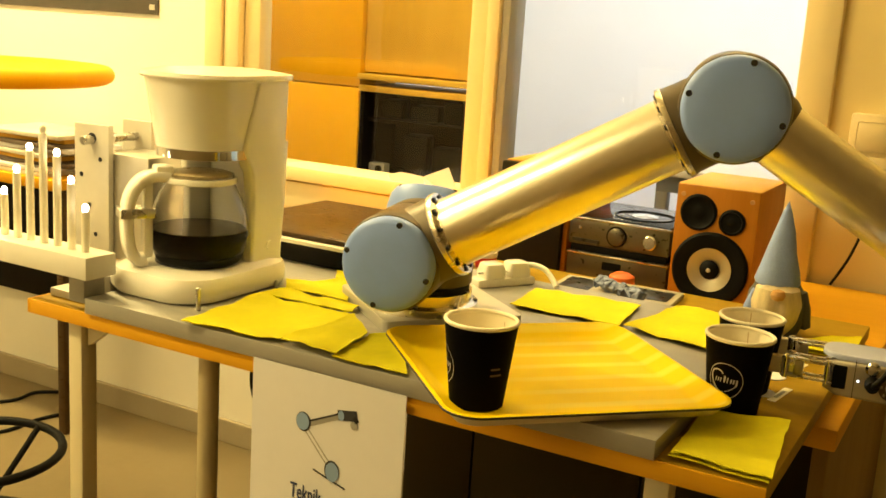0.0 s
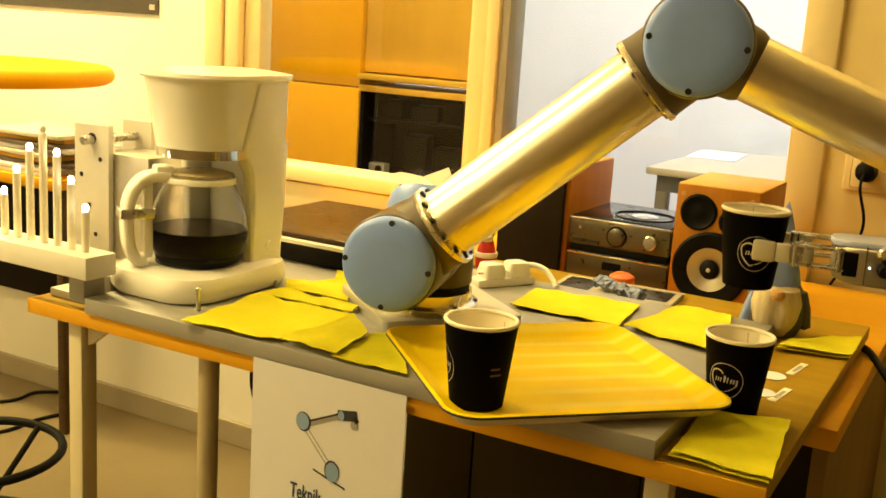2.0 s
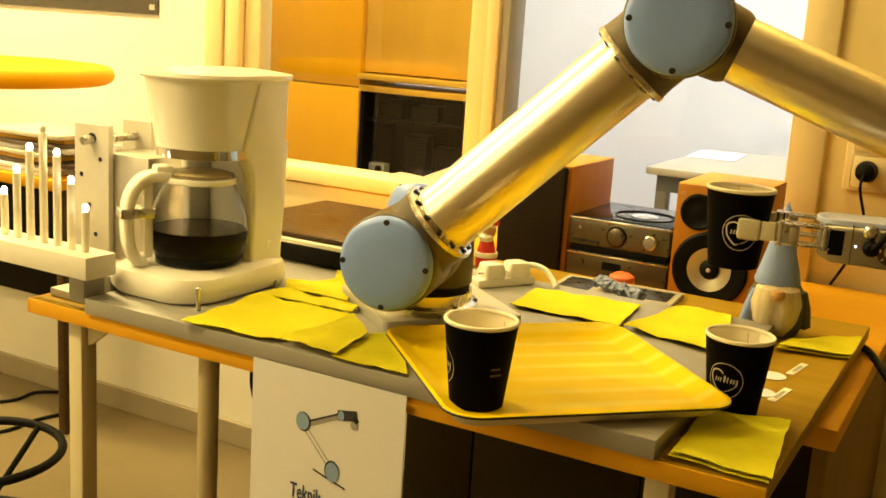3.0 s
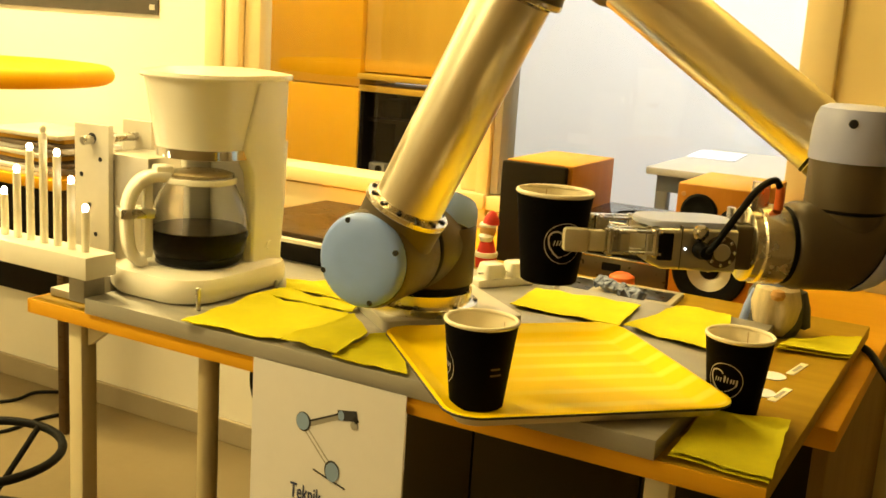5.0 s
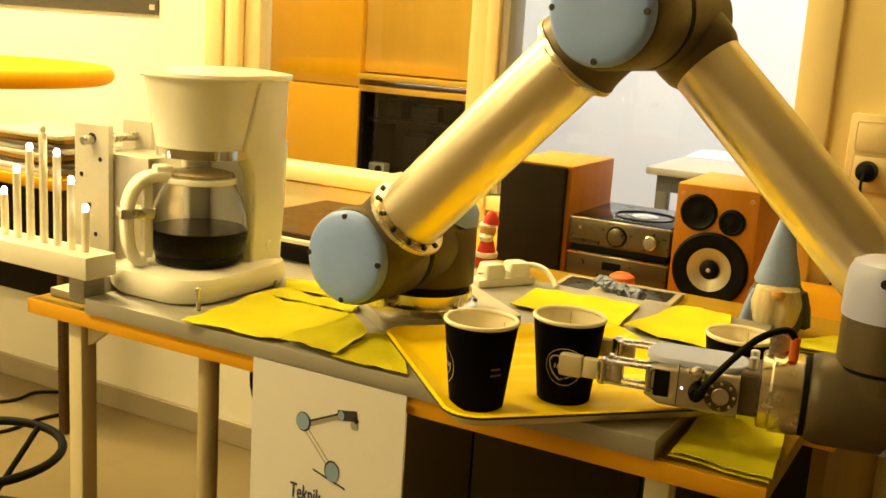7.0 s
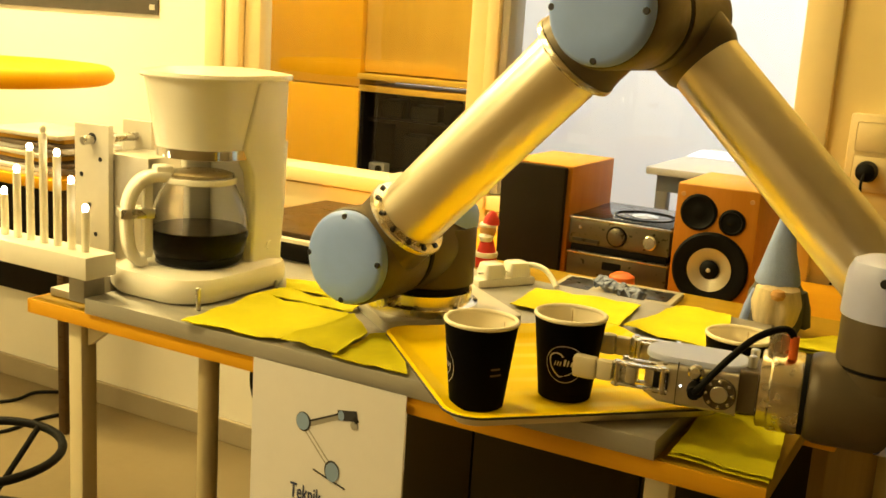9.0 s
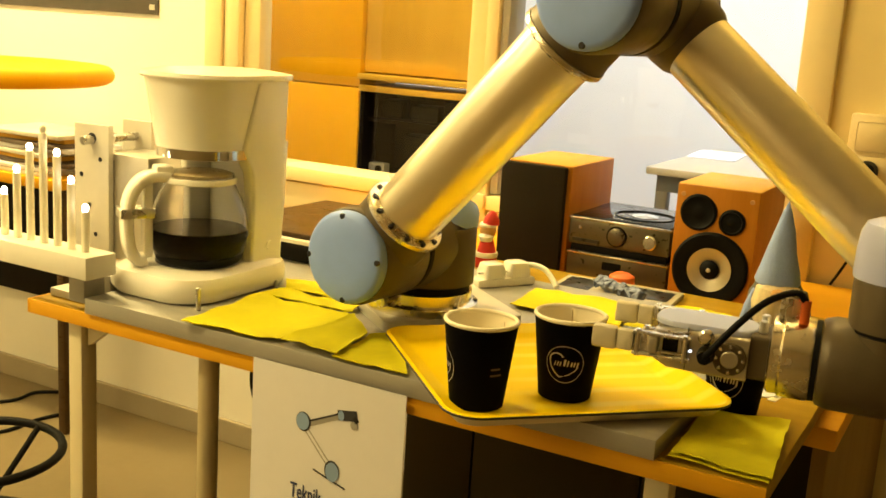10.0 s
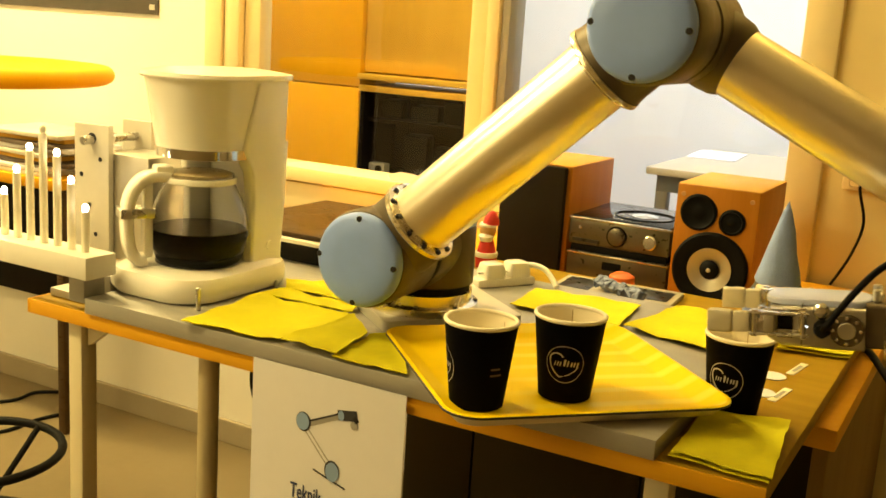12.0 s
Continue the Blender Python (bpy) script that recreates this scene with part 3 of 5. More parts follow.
def robot_wrist_end():
    """The last joint: local x points along the tool, z is up."""
    def aslant(b):
        for v in b.verts:
            if v.co.x < -0.015:
                v.co.x += 0.010 - 0.42 * v.co.z
        return b

    w = part("wrist_lower", aslant(turned([(0, -0.036), (0.042, -0.036), (0.0450, -0.030), (0.0450, 0.050), (0.042, 0.059), (0.039, 0.061), (0, 0.061)], 56, X90)), M_HOUSING, robot)
    part("neck", turned([(0, 0.0), (0.0395, 0.0), (0.0395, D5 - 0.032), (0, D5 - 0.032)], 48), M_HOUSING, w)
    part("cap", aslant(turned([(0.0455, 0), (0.0455, 0.012), (0.041, 0.024), (0.033, 0.028), (0, 0.029)], 56, Matrix.Translation((-0.034, 0, 0)) @ pose(0, 0, 0, 0, -90, 0))), M_WRISTCAP, w, "light blue plastic lid")
    part("seam", cyl(0.0395, 0.0612, 0.0665, 0.0004, 48, X90), M_BLACK, w)
    part("tool_flange", turned([(0, 0.0667), (0.0395, 0.0667), (0.0405, 0.069), (0.0405, 0.094), (0.0385, 0.096), (0.0385, 0.1045), (0.036, 0.106), (0, 0.106)], 56, X90), M_RING, w, "machined aluminium tool flange")
    part("bracket", box(0.083, 0.096, -0.012, 0.004, 0.036, 0.062, 0.001), M_STEEL, w)
    return w


def robot_gripper():
    """Local x points along the tool, y to the side of the plug, z up."""
    flat = pose(0, 0, 0, 0, 90, 0) @ pose(0, 0, 0, 0, 0, 90)
    g = part("gripper", loft([(rounded(-0.034, 0.034, -0.024, 0.018, 0.004), 0.100), (rounded(-0.034, 0.034, -0.024, 0.018, 0.004), 0.128), (rounded(-0.037, 0.037, -0.023, 0.018, 0.005), 0.138), (rounded(-0.037, 0.037, -0.022, 0.018, 0.005), 0.176), (rounded(-0.033, 0.033, -0.016, 0.015, 0.005), 0.190)], m=flat), M_GRIP, robot, "two-finger gripper with grey metal body")
    part("rear_block", loft([(rounded(-0.029, 0.029, -0.022, 0.022, 0.004), 0.0825), (rounded(-0.029, 0.029, -0.022, 0.022, 0.004), 0.0998)], m=flat), M_HOUSING, g, "dark rear block")
    part("lid", slab(rounded(0.094, 0.194, -0.029, 0.029, 0.024, 8), 0.0184, 0.0240, 0.0015), M_GRIPLID, g, "pale blue-grey cover plate")
    ring = part("side_cover", slab(rounded(0.1005, 0.1325, -0.016, 0.016, 0.0155, 8), 0, 0.0035, 0.001, Matrix.Translation((0, 0.0338, -0.003)) @ Y90), M_HOUSING, g, "dark round cover with bright screws")
    part("hub", cyl(0.0085, 0, 0.0025, 0.0008, 24, Matrix.Translation((0.1165, 0.0374, -0.003)) @ Y90), M_GRIP, ring)
    screws(ring, [pose(0.1165 + 0.0128 * math.cos(radians(a)), 0.0373, -0.003 + 0.0128 * math.sin(radians(a)), -90, 0, 0) for a in range(0, 360, 45)], 0.0018, 0.0015, M_CHROME)
    part("boss", turned([(0.008, 0), (0.008, 0.003), (0.0055, 0.005), (0.0055, 0.008), (0, 0.009)], 24, Matrix.Translation((0.140, 0.0368, 0.0155)) @ Y90), M_CHROME, g)
    part("slot", box(0.166, 0.181, 0.030, 0.0382, -0.013, 0.014, 0.001), M_BLACK, g)
    part("seam_line", box(0.1575, 0.1582, 0.030, 0.0374, -0.021, 0.021), M_SCREW, g)
    part("led", cyl(0.0012, 0, 0.001, 0.0003, 10, Matrix.Translation((0.1537, 0.0370, -0.001)) @ Y90), M_LED, g, "small white indicator light")
    part("plug", turned([(0.0085, 0), (0.0085, 0.007), (0.0065, 0.010), (0.0065, 0.018), (0, 0.019)], 20, Matrix.Translation((0.1385, 0.0370, -0.001)) @ Y90), M_BLACK, g)
    part("cable", tube([(0.1385, 0.050, -0.001), (0.134, 0.057, 0.006), (0.112, 0.052, 0.036), (0.088, 0.038, 0.060), (0.064, 0.022, 0.068), (0.0545, 0.016, 0.058)], 0.0034, 12), M_BLACK, g, "curved black cable")
    part("cable_end", tube([(0.0545, 0.016, 0.061), (0.0545, 0.016, 0.050), (0.0545, 0.016, 0.038)], 0.0046, 12), M_ORANGEPL, g, "orange strain relief")
    for y in (-0.013, 0.013):
        part("bolt", cyl(0.0045, 0, 0.012, 0.001, 12, Matrix.Translation((0.090, y, 0.0222))), M_STEEL, g)
    part("tab", box(0.066, 0.078, 0.000, 0.006, 0.0375, 0.058, 0.001), M_STEEL, g)
    return g


def robot_finger(side):
    """One finger beside the tool axis; its pad's inner face is at local y = 0, side is +1 or -1."""
    def sbox(x0, x1, y0, y1, z0, z1, bevel):
        lo, hi = sorted((y0 * side, y1 * side))
        return box(x0, x1, lo, hi, z0, z1, bevel)

    f = part("finger", sbox(0.214, 0.236, 0.003, 0.006, -0.012, 0.012, 0.001), M_STEEL, robot, "linked gripper finger with a soft pad")
    for z in (-0.012, 0.009):
        part("link", sbox(0.180, 0.236, 0.006, 0.012, z, z + 0.003, 0.0008), M_STEEL, f)
        part("link", sbox(0.184, 0.230, -0.010, -0.005, z, z + 0.003, 0.0008), M_STEEL, f)
    part("web", sbox(0.212, 0.222, -0.006, 0.012, -0.0085, 0.0085, 0.001), M_GRIP, f)
    for x, y in ((0.186, 0.009), (0.231, 0.009), (0.187, -0.0075), (0.226, -0.0075)):
        part("joint_pin", cyl(0.0033, -0.0135, 0.0135, 0.0006, 14, Matrix.Translation((x, y * side, 0))), M_CHROME, f)
    part("tip_block", sbox(0.2362, 0.2515, 0.001, 0.011, -0.010, 0.010, 0.0015), M_PAD, f)
    pad = sbox(0.252, 0.276, 0.0005, 0.0125, -0.0110, 0.0110, 0.0025)
    bmesh.ops.subdivide_edges(pad, edges=[e for e in pad.edges if e.calc_length() > 0.006], cuts=2)
    for v in pad.verts:
        v.co += 0.0009 * Vector((noise.noise(v.co * 300), noise.noise(v.co * 300 + Vector((5, 0, 0))), noise.noise(v.co * 300 + Vector((0, 9, 0)))))
    part("pad", pad, M_PAD, f, "worn beige soft pad")
    return f


robot_base()
SHOULDER, UPPER, FORE, WRIST, WRIST_END, GRIPPER = robot_shoulder(), robot_upper_arm(), robot_forearm(), robot_wrist(), robot_wrist_end(), robot_gripper()
FINGER_NEAR, FINGER_FAR = robot_finger(1), robot_finger(-1)

# ---- cups ----
EMBLEM_DROP = 0.003
CUP_H, CUP_R = 0.0905, 0.0388


def paper_cup(m, label):
    c = thing("paper_cup", m, label, "cup", "black paper cups")
    part("wall", turned([(0.0267, 0.0), (0.0277, 0.001), (0.0374, CUP_H - 0.004)], 56), M_CUP, c)
    part("lining", turned([(0.0361, CUP_H - 0.0035), (0.0274, 0.008), (0, 0.008)], 56), M_CUPIN, c, "cream paper inside")
    part("rim", turned([(CUP_R - 0.0022 + 0.0022 * math.cos(a), CUP_H - 0.0022 + 0.0022 * math.sin(a)) for a in [2 * math.pi * k / 10 for k in range(10)]], 56, closed=True), M_CUPIN, c, "rolled cream paper rim")
    part("base", turned([(0, 0.004), (0.0264, 0.004), (0.0267, 0.0)], 48), M_CUP, c)
    part("seam", box(-0.0004, 0.0004, 0.0306, 0.0311, 0.03, 0.085), M_CUPSEAM, c, "thin brown seam line", m=pose(0, 0.0005, 0, 5.5, 0, 0))
    logo = bmesh.new()

    def on_wall(u, v):
        v -= EMBLEM_DROP
        r = 0.0277 + (0.0371 - 0.0277) * v / (CUP_H - 0.004) + 0.0003
        a = u / 0.033
        return Vector((r * math.sin(a), -r * math.cos(a), v))

    def stroke(pts, w):
        nonlocal logo
        for (u0, v0), (u1, v1) in zip(pts, pts[1:]):
            d = Vector((u1 - u0, v1 - v0))
            if d.length < 1e-6:
                continue
            nn = Vector((-d.y, d.x)).normalized() * w
            logo.faces.new([logo.verts.new(on_wall(*q)) for q in ((u0 - nn.x, v0 - nn.y), (u1 - nn.x, v1 - nn.y), (u1 + nn.x, v1 + nn.y), (u0 + nn.x, v0 + nn.y))])

    stroke([(0.0200 * math.cos(2 * math.pi * k / 40), 0.0460 + 0.0200 * math.sin(2 * math.pi * k / 40)) for k in range(41)], 0.00035)
    # an open heart: a round lobe, the point below, a short return
    stroke([(-0.0085 + 0.0075 * math.cos(radians(a)), 0.0500 + 0.0078 * math.sin(radians(a))) for a in range(30, 191, 16)] + [(-0.0148, 0.0425), (-0.0105, 0.0365), (-0.0050, 0.0318)], 0.0008)
    stroke([(-0.0050, 0.0318), (0.0045, 0.0350), (0.0110, 0.0395), (0.0145, 0.0440)], 0.0005)
    for u0 in (-0.0108, -0.0078, -0.0050):
        stroke([(u0, 0.0440), (u0 + 0.0012, 0.0490)], 0.0006)
    # plain bars across the middle
    for u0, low, high, w in ((-0.0004, 0.0442, 0.0520, 0.0011), (0.0030, 0.0442, 0.0505, 0.0007), (0.0068, 0.0442, 0.0492, 0.0008), (0.0098, 0.0442, 0.0492, 0.0008), (0.0130, 0.0415, 0.0492, 0.0009)):
        stroke([(u0, low), (u0 + 0.0010, high)], w)
    fine = logo
    logo = bmesh.new()
    for k, (w, v) in enumerate(((0.011, 0.0490), (0.013, 0.0425))):
        stroke_to = [(0.061 + w * j / 4, v) for j in range(5)]
        stroke(stroke_to, 0.0011)
    part("small_print", logo, M_PRINT, c, "unreadable small print", smooth=False)
    logo = fine
    part("logo", logo, M_LOGO, c, "silver round printed emblem", smooth=False)
    return c


CARRIED = paper_cup(pose(0, 0, 0), "black paper cup with a silver emblem, moved by the gripper")
TRAY_FLOOR = PLATE + 0.0045
paper_cup(pose(0.222, -0.268, TRAY_FLOOR, 0, 0, -58), "black paper cup standing on the yellow tray")
paper_cup(pose(0.430, -0.041, TABLE, 0, 0, -8), "black paper cup standing on the table beside the tray")

# ---- tray ----


def tray():
    t = thing("serving_tray", pose(0.2395, -0.1295, PLATE, 0, 0, 45), "yellow serving tray with painted pale reflections on the metal plate", "tray")
    def ring(e):
        return rounded(-0.1575 - e, 0.1575 + e, -0.156 - e, 0.156 + e, max(0.012, 0.036 + e), 8)

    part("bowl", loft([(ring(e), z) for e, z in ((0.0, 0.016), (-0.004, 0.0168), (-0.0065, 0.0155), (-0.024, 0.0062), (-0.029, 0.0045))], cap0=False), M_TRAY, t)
    part("underside", loft([(ring(e), z) for e, z in ((-0.0004, 0.0132), (-0.0055, 0.0105), (-0.014, 0.002), (-0.018, 0.0006))], cap0=False), M_TRAYUNDER, t, "cream underside")
    part("edge", loft([(ring(e), z) for e, z in ((-0.0004, 0.0132), (0.0006, 0.0136), (0.0006, 0.0156), (0.0, 0.016))], cap0=False, cap1=False), M_TRAYLINE, t, "dark edge line")


tray()

# ---- napkins ----


def sheet(corners, z, seed, wave, off):
    b = bmesh.new()
    n = 14
    top, bot = [], []
    for i in range(n + 1):
        top.append([])
        bot.append([])
        for j in range(n + 1):
            u, v = i / n, j / n
            p, lift = Vector((0, 0)), 0.0
            for (cx, cy, *cz), k in zip(corners, ((1 - u) * (1 - v), u * (1 - v), u * v, (1 - u) * v)):
                p += Vector((cx, cy)) * k
                lift += (cz[0] if cz else 0.0) * k
            q = noise.noise(Vector((p.x * 22, p.y * 22, seed)))
            q += 0.4 * noise.noise(Vector((p.x * 70, p.y * 70, seed)))
            e = 0.003 * noise.noise(Vector((p.x * 40, p.y * 40, seed * 3.1)))
            edge = 1 + 1.6 * max(abs(2 * u - 1), abs(2 * v - 1)) ** 6
            c = (p.x + e + off, p.y - e + off, z + lift + wave * (1 + q) * edge)
            top[-1].append(b.verts.new(c))
            bot[-1].append(b.verts.new((c[0], c[1], c[2] - 0.0012)))
    for i in range(n):
        for j in range(n):
            b.faces.new((top[i][j], top[i + 1][j], top[i + 1][j + 1], top[i][j + 1]))
            b.faces.new((bot[i][j], bot[i][j + 1], bot[i + 1][j + 1], bot[i + 1][j]))
    ring = [(i, 0) for i in range(n)] + [(n, j) for j in range(n)] + [(i, n) for i in range(n, 0, -1)] + [(0, j) for j in range(n, 0, -1)]
    for (i, j), (k, l) in zip(ring, ring[1:] + ring[:1]):
        b.faces.new((top[i][j], bot[i][j], bot[k][l], top[k][l]))
    return b


def napkin(corners, z, label, layers=1, seed=1, wave=0.0016):
    if layers == 1:
        return tagged(part("napkin", sheet(corners, z, seed, wave, 0), M_NAPKIN), label, "napkin", "lime yellow paper napkins")
    t = thing("napkin", pose(0, 0, 0), label, "napkin", "lime yellow paper napkins")
    for k in range(layers):
        part("layer", sheet(corners, z + 0.0042 * k, seed, wave, 0.002 * k), M_NAPKIN, t)
    return t


NL = "lime yellow paper napkin spread on the metal plate"
napkin([(-0.200, -0.246), (-0.060, -0.232), (-0.055, -0.083), (-0.212, -0.080)], PLATE + 0.002, NL, 1, 1)
napkin([(-0.215, -0.078), (-0.058, -0.079), (-0.075, -0.038), (-0.205, -0.035)], PLATE + 0.0024, NL, 1, 2)
napkin([(-0.206, -0.028), (-0.10, -0.030), (-0.16, 0.075), (-0.235, 0.010)], PLATE + 0.002, NL, 1, 3)
napkin([(-0.056, -0.233), (0.028, -0.240), (0.008, -0.144), (-0.050, -0.088)], PLATE + 0.0055, NL, 1, 4)
napkin([(0.022, -0.240), (0.122, -0.238), (0.034, -0.108), (0.008, -0.140)], PLATE + 0.002, NL, 1, 5)
napkin([(-0.1855, 0.064), (-0.160, 0.073), (-0.190, 0.118), (-0.216, 0.112)], PLATE + 0.002, NL, 1, 11)
napkin([(0.078, 0.112), (0.238, 0.118), (0.226, 0.241), (0.067, 0.228)], PLATE + 0.002, NL, 1, 6)
napkin([(0.244, 0.116), (0.388, 0.084), (0.345, 0.288), (0.268, 0.276)], PLATE + 0.002, NL, 1, 7)
napkin([(0.420, 0.235), (0.514, 0.256), (0.511, 0.364), (0.428, 0.285)], TABLE + 0.0016, "folded lime yellow paper napkins beside the paper markers", 2, 8)
napkin([(0.4135, -0.2265), (0.511, -0.230), (0.494, -0.056), (0.409, -0.085)], TABLE + 0.002, "folded lime yellow paper napkin at the table's corner", 2, 9)

# ---- coffee maker ----


def coffee_maker():
    c = thing("coffee_maker", pose(-0.322, -0.082, PLATE), "white plastic drip coffee maker with a half-full glass jug", "coffee maker")
    part("base", loft([(rounded(-0.078, 0.090, -0.110, 0.114, 0.056, 8), 0.002), (rounded(-0.084, 0.095, -0.116, 0.118, 0.060, 8), 0.010), (rounded(-0.084, 0.095, -0.116, 0.118, 0.060, 8), 0.024), (rounded(-0.080, 0.091, -0.110, 0.114, 0.057, 8), 0.034), (rounded(-0.066, 0.078, -0.094, 0.104, 0.050, 8), 0.040)]), M_WHITEPL, c)
    part("hotplate", cyl(0.056, 0.0402, 0.044, 0.001, 48, Matrix.Translation((0.016, -0.020, 0))), M_DARKGREY, c)
    part("tower", loft([(rounded(-0.044, 0.074, 0.058, 0.108, 0.024, 8), 0.036), (rounded(-0.045, 0.078, 0.060, 0.110, 0.024, 8), 0.12), (rounded(-0.046, 0.080, 0.058, 0.112, 0.026, 8), 0.205)]), M_WHITEPL, c)
    part("side_wing", loft([(rounded(-0.0495, -0.036, 0.020, 0.088, 0.006, 4), 0.036), (rounded(-0.0495, -0.036, 0.018, 0.086, 0.006, 4), 0.13), (rounded(-0.0495, -0.036, 0.010, 0.083, 0.006, 4), 0.2015)]), M_WHITEPL, c)
    part("side_wing", loft([(rounded(0.058, 0.0780, 0.024, 0.092, 0.006, 4), 0.036), (rounded(0.061, 0.0800, 0.022, 0.090, 0.006, 4), 0.13), (rounded(0.062, 0.0822, 0.016, 0.088, 0.006, 4), 0.165), (rounded(0.062, 0.0840, 0.000, 0.086, 0.006, 4), 0.190), (rounded(0.063, 0.0855, -0.006, 0.085, 0.006, 4), 0.2015), (rounded(0.070, 0.0922, 0.012, 0.080, 0.006, 4), 0.286), (rounded(0.072, 0.0905, 0.016, 0.077, 0.006, 4), 0.2905)]), M_WHITEPL, c)
    part("filter_head", loft([(rounded(-0.046, 0.0800, -0.070, 0.112, 0.060, 8), 0.186), (rounded(-0.0465, 0.0805, -0.0715, 0.113, 0.060, 8), 0.20), (rounded(-0.056, 0.090, -0.087, 0.122, 0.066, 8), 0.288), (rounded(-0.057, 0.091, -0.088, 0.123, 0.066, 8), 0.291)]), M_WHITEPL, c)
    part("band", loft([(rounded(-0.0472, 0.0812, -0.0712, 0.1132, 0.061, 8), 0.1865), (rounded(-0.0480, 0.0820, -0.0728, 0.1145, 0.061, 8), 0.1995)]), M_CHROME, c, "chrome trim band")
    part("lid", loft([(rounded(-0.060, 0.094, -0.091, 0.126, 0.068, 8), 0.2912), (rounded(-0.062, 0.096, -0.093, 0.128, 0.069, 8), 0.294), (rounded(-0.061, 0.095, -0.091, 0.126, 0.068, 8), 0.299), (rounded(-0.040, 0.068, -0.065, 0.10, 0.05, 8), 0.303)]), M_WHITEPL, c)
    part("switch", cyl(0.007, 0, 0.003, 0.0008, 20, Matrix.Translation((0.0772, 0.06, 0.060)) @ X90), M_WHITEPL, c)
    JX = Matrix.Translation((0.024, -0.024, 0)) @ Matrix.Diagonal((0.95, 0.95, 1, 1))
    jug = part("jug", turned([(0, 0.0445), (0.052, 0.0445), (0.058, 0.047), (0.067, 0.062), (0.0705, 0.084), (0.068, 0.110), (0.058, 0.136), (0.049, 0.151), (0.048, 0.164), (0.0465, 0.164), (0.0475, 0.151), (0.0565, 0.135), (0.0665, 0.109), (0.069, 0.084), (0.0655, 0.063), (0.0565, 0.0485), (0, 0.0465)], 56, JX), M_GLASS, c, "clear glass jug")
    part("coffee", turned([(0, 0.0462), (0.0570, 0.0482), (0.0660, 0.0628), (0.0694, 0.080), (0.0692, 0.0886), (0, 0.0886)], 48, JX), M_COFFEE, jug, "black coffee in the jug")
    part("coffee_surface", turned([(0, 0.0892), (0.0675, 0.0892), (0.0675, 0.0887), (0, 0.0887)], 48, JX), M_COFFEETOP, jug)
    part("foot_band", turned([(0.0582, 0.0445), (0.0605, 0.0470), (0.0635, 0.0545), (0.062, 0.0545), (0.0585, 0.0472)], 48, JX, closed=True), M_BLACK, jug)
    part("collar", turned([(0.0492, 0.1515), (0.0525, 0.1525), (0.0530, 0.156), (0.0515, 0.1595), (0.0488, 0.1600)], 48, JX, closed=True), M_WHITEPL, jug)
    part("jug_lid", turned([(0, 0.1665), (0.040, 0.1665), (0.0455, 0.1645), (0.0455, 0.1602), (0, 0.1602)], 48, JX), M_JUGLID, jug, "jug lid, coloured tan for the shaded recess seen through it")
    # the handle stands out to the front
    hm = JX @ pose(0, 0, 0, 0, 0, -122)
    hb = bmesh.new()
    path = spline([(0.046, 0, 0.160), (0.064, 0, 0.161), (0.084, 0, 0.154), (0.099, 0, 0.132), (0.103, 0, 0.098), (0.100, 0, 0.066), (0.090, 0, 0.049), (0.078, 0, 0.049)], 5)
    rings = []
    for i, p in enumerate(path):
        d = (path[min(i + 1, len(path) - 1)] - path[max(i - 1, 0)]).normalized()
        nn = Vector((d.z, 0, -d.x))
        rings.append([hb.verts.new(hm @ (p + nn * 0.0085 * math.copysign(abs(math.cos(a)) ** 0.6, math.cos(a)) + Vector((0, 0.0175 * math.copysign(abs(math.sin(a)) ** 0.6, math.sin(a)), 0)))) for a in [2 * math.pi * (k + 0.5) / 16 for k in range(16)]])
    for a, e in zip(rings, rings[1:]):
        for k in range(16):
            hb.faces.new((a[k], a[(k + 1) % 16], e[(k + 1) % 16], e[k]))
    hb.faces.new(rings[0])
    hb.faces.new(rings[-1][::-1])
    part("handle", hb, M_WHITEPL, jug, "white plastic handle")
    inner = box(0.069, 0.081, -0.014, 0.014, 0.052, 0.155, 0.003)
    bmesh.ops.transform(inner, matrix=hm, verts=inner.verts)
    part("handle_strap", inner, M_WHITEPL, jug)
    hinge = box(0.040, 0.066, -0.0145, 0.0145, 0.1612, 0.1755, 0.004)
    bmesh.ops.transform(hinge, matrix=hm, verts=hinge.verts)
    part("lid_hinge", hinge, M_WHITEPL, jug)
    clamp = box(0.066, 0.1145, -0.0185, 0.0185, 0.106, 0.119, 0.001)
    bmesh.ops.transform(clamp, matrix=hm, verts=clamp.verts)
    part("handle_band", clamp, M_STEEL, jug, "steel clamp round the handle")


coffee_maker()

# ---- metal clamp bracket and candle arch ----
br = thing("clamp_bracket", pose(-0.46, -0.11, TABLE), "grey metal clamp with drilled upright plates and a bolt", "metal clamp")
part("foot", box(-0.02, 0.078, -0.095, 0.06, 0.0003, 0.012, 0.002), M_ADAPT, br)
part("foot_step", box(0.005, 0.075, -0.075, 0.05, 0.0122, 0.040, 0.002), M_ADAPT, br)
part("upright", box(-0.0645, 0.004, -0.01, 0.0, 0.0126, 0.234, 0.0015), M_ADAPT, br)
part("upright", box(-0.0565, 0.002, 0.075, 0.085, 0.0126, 0.2355, 0.0015), M_ADAPT, br)
part("block", box(-0.022, 0.07, 0.0005, 0.0745, 0.0405, 0.195, 0.003), M_GRIP, br, "plain grey metal block")
part("bolt", cyl(0.0065, -0.016, 0.09, 0.001, 18, Matrix.Translation((-0.028, -0.012, 0.212)) @ Y90), M_STEEL, br)
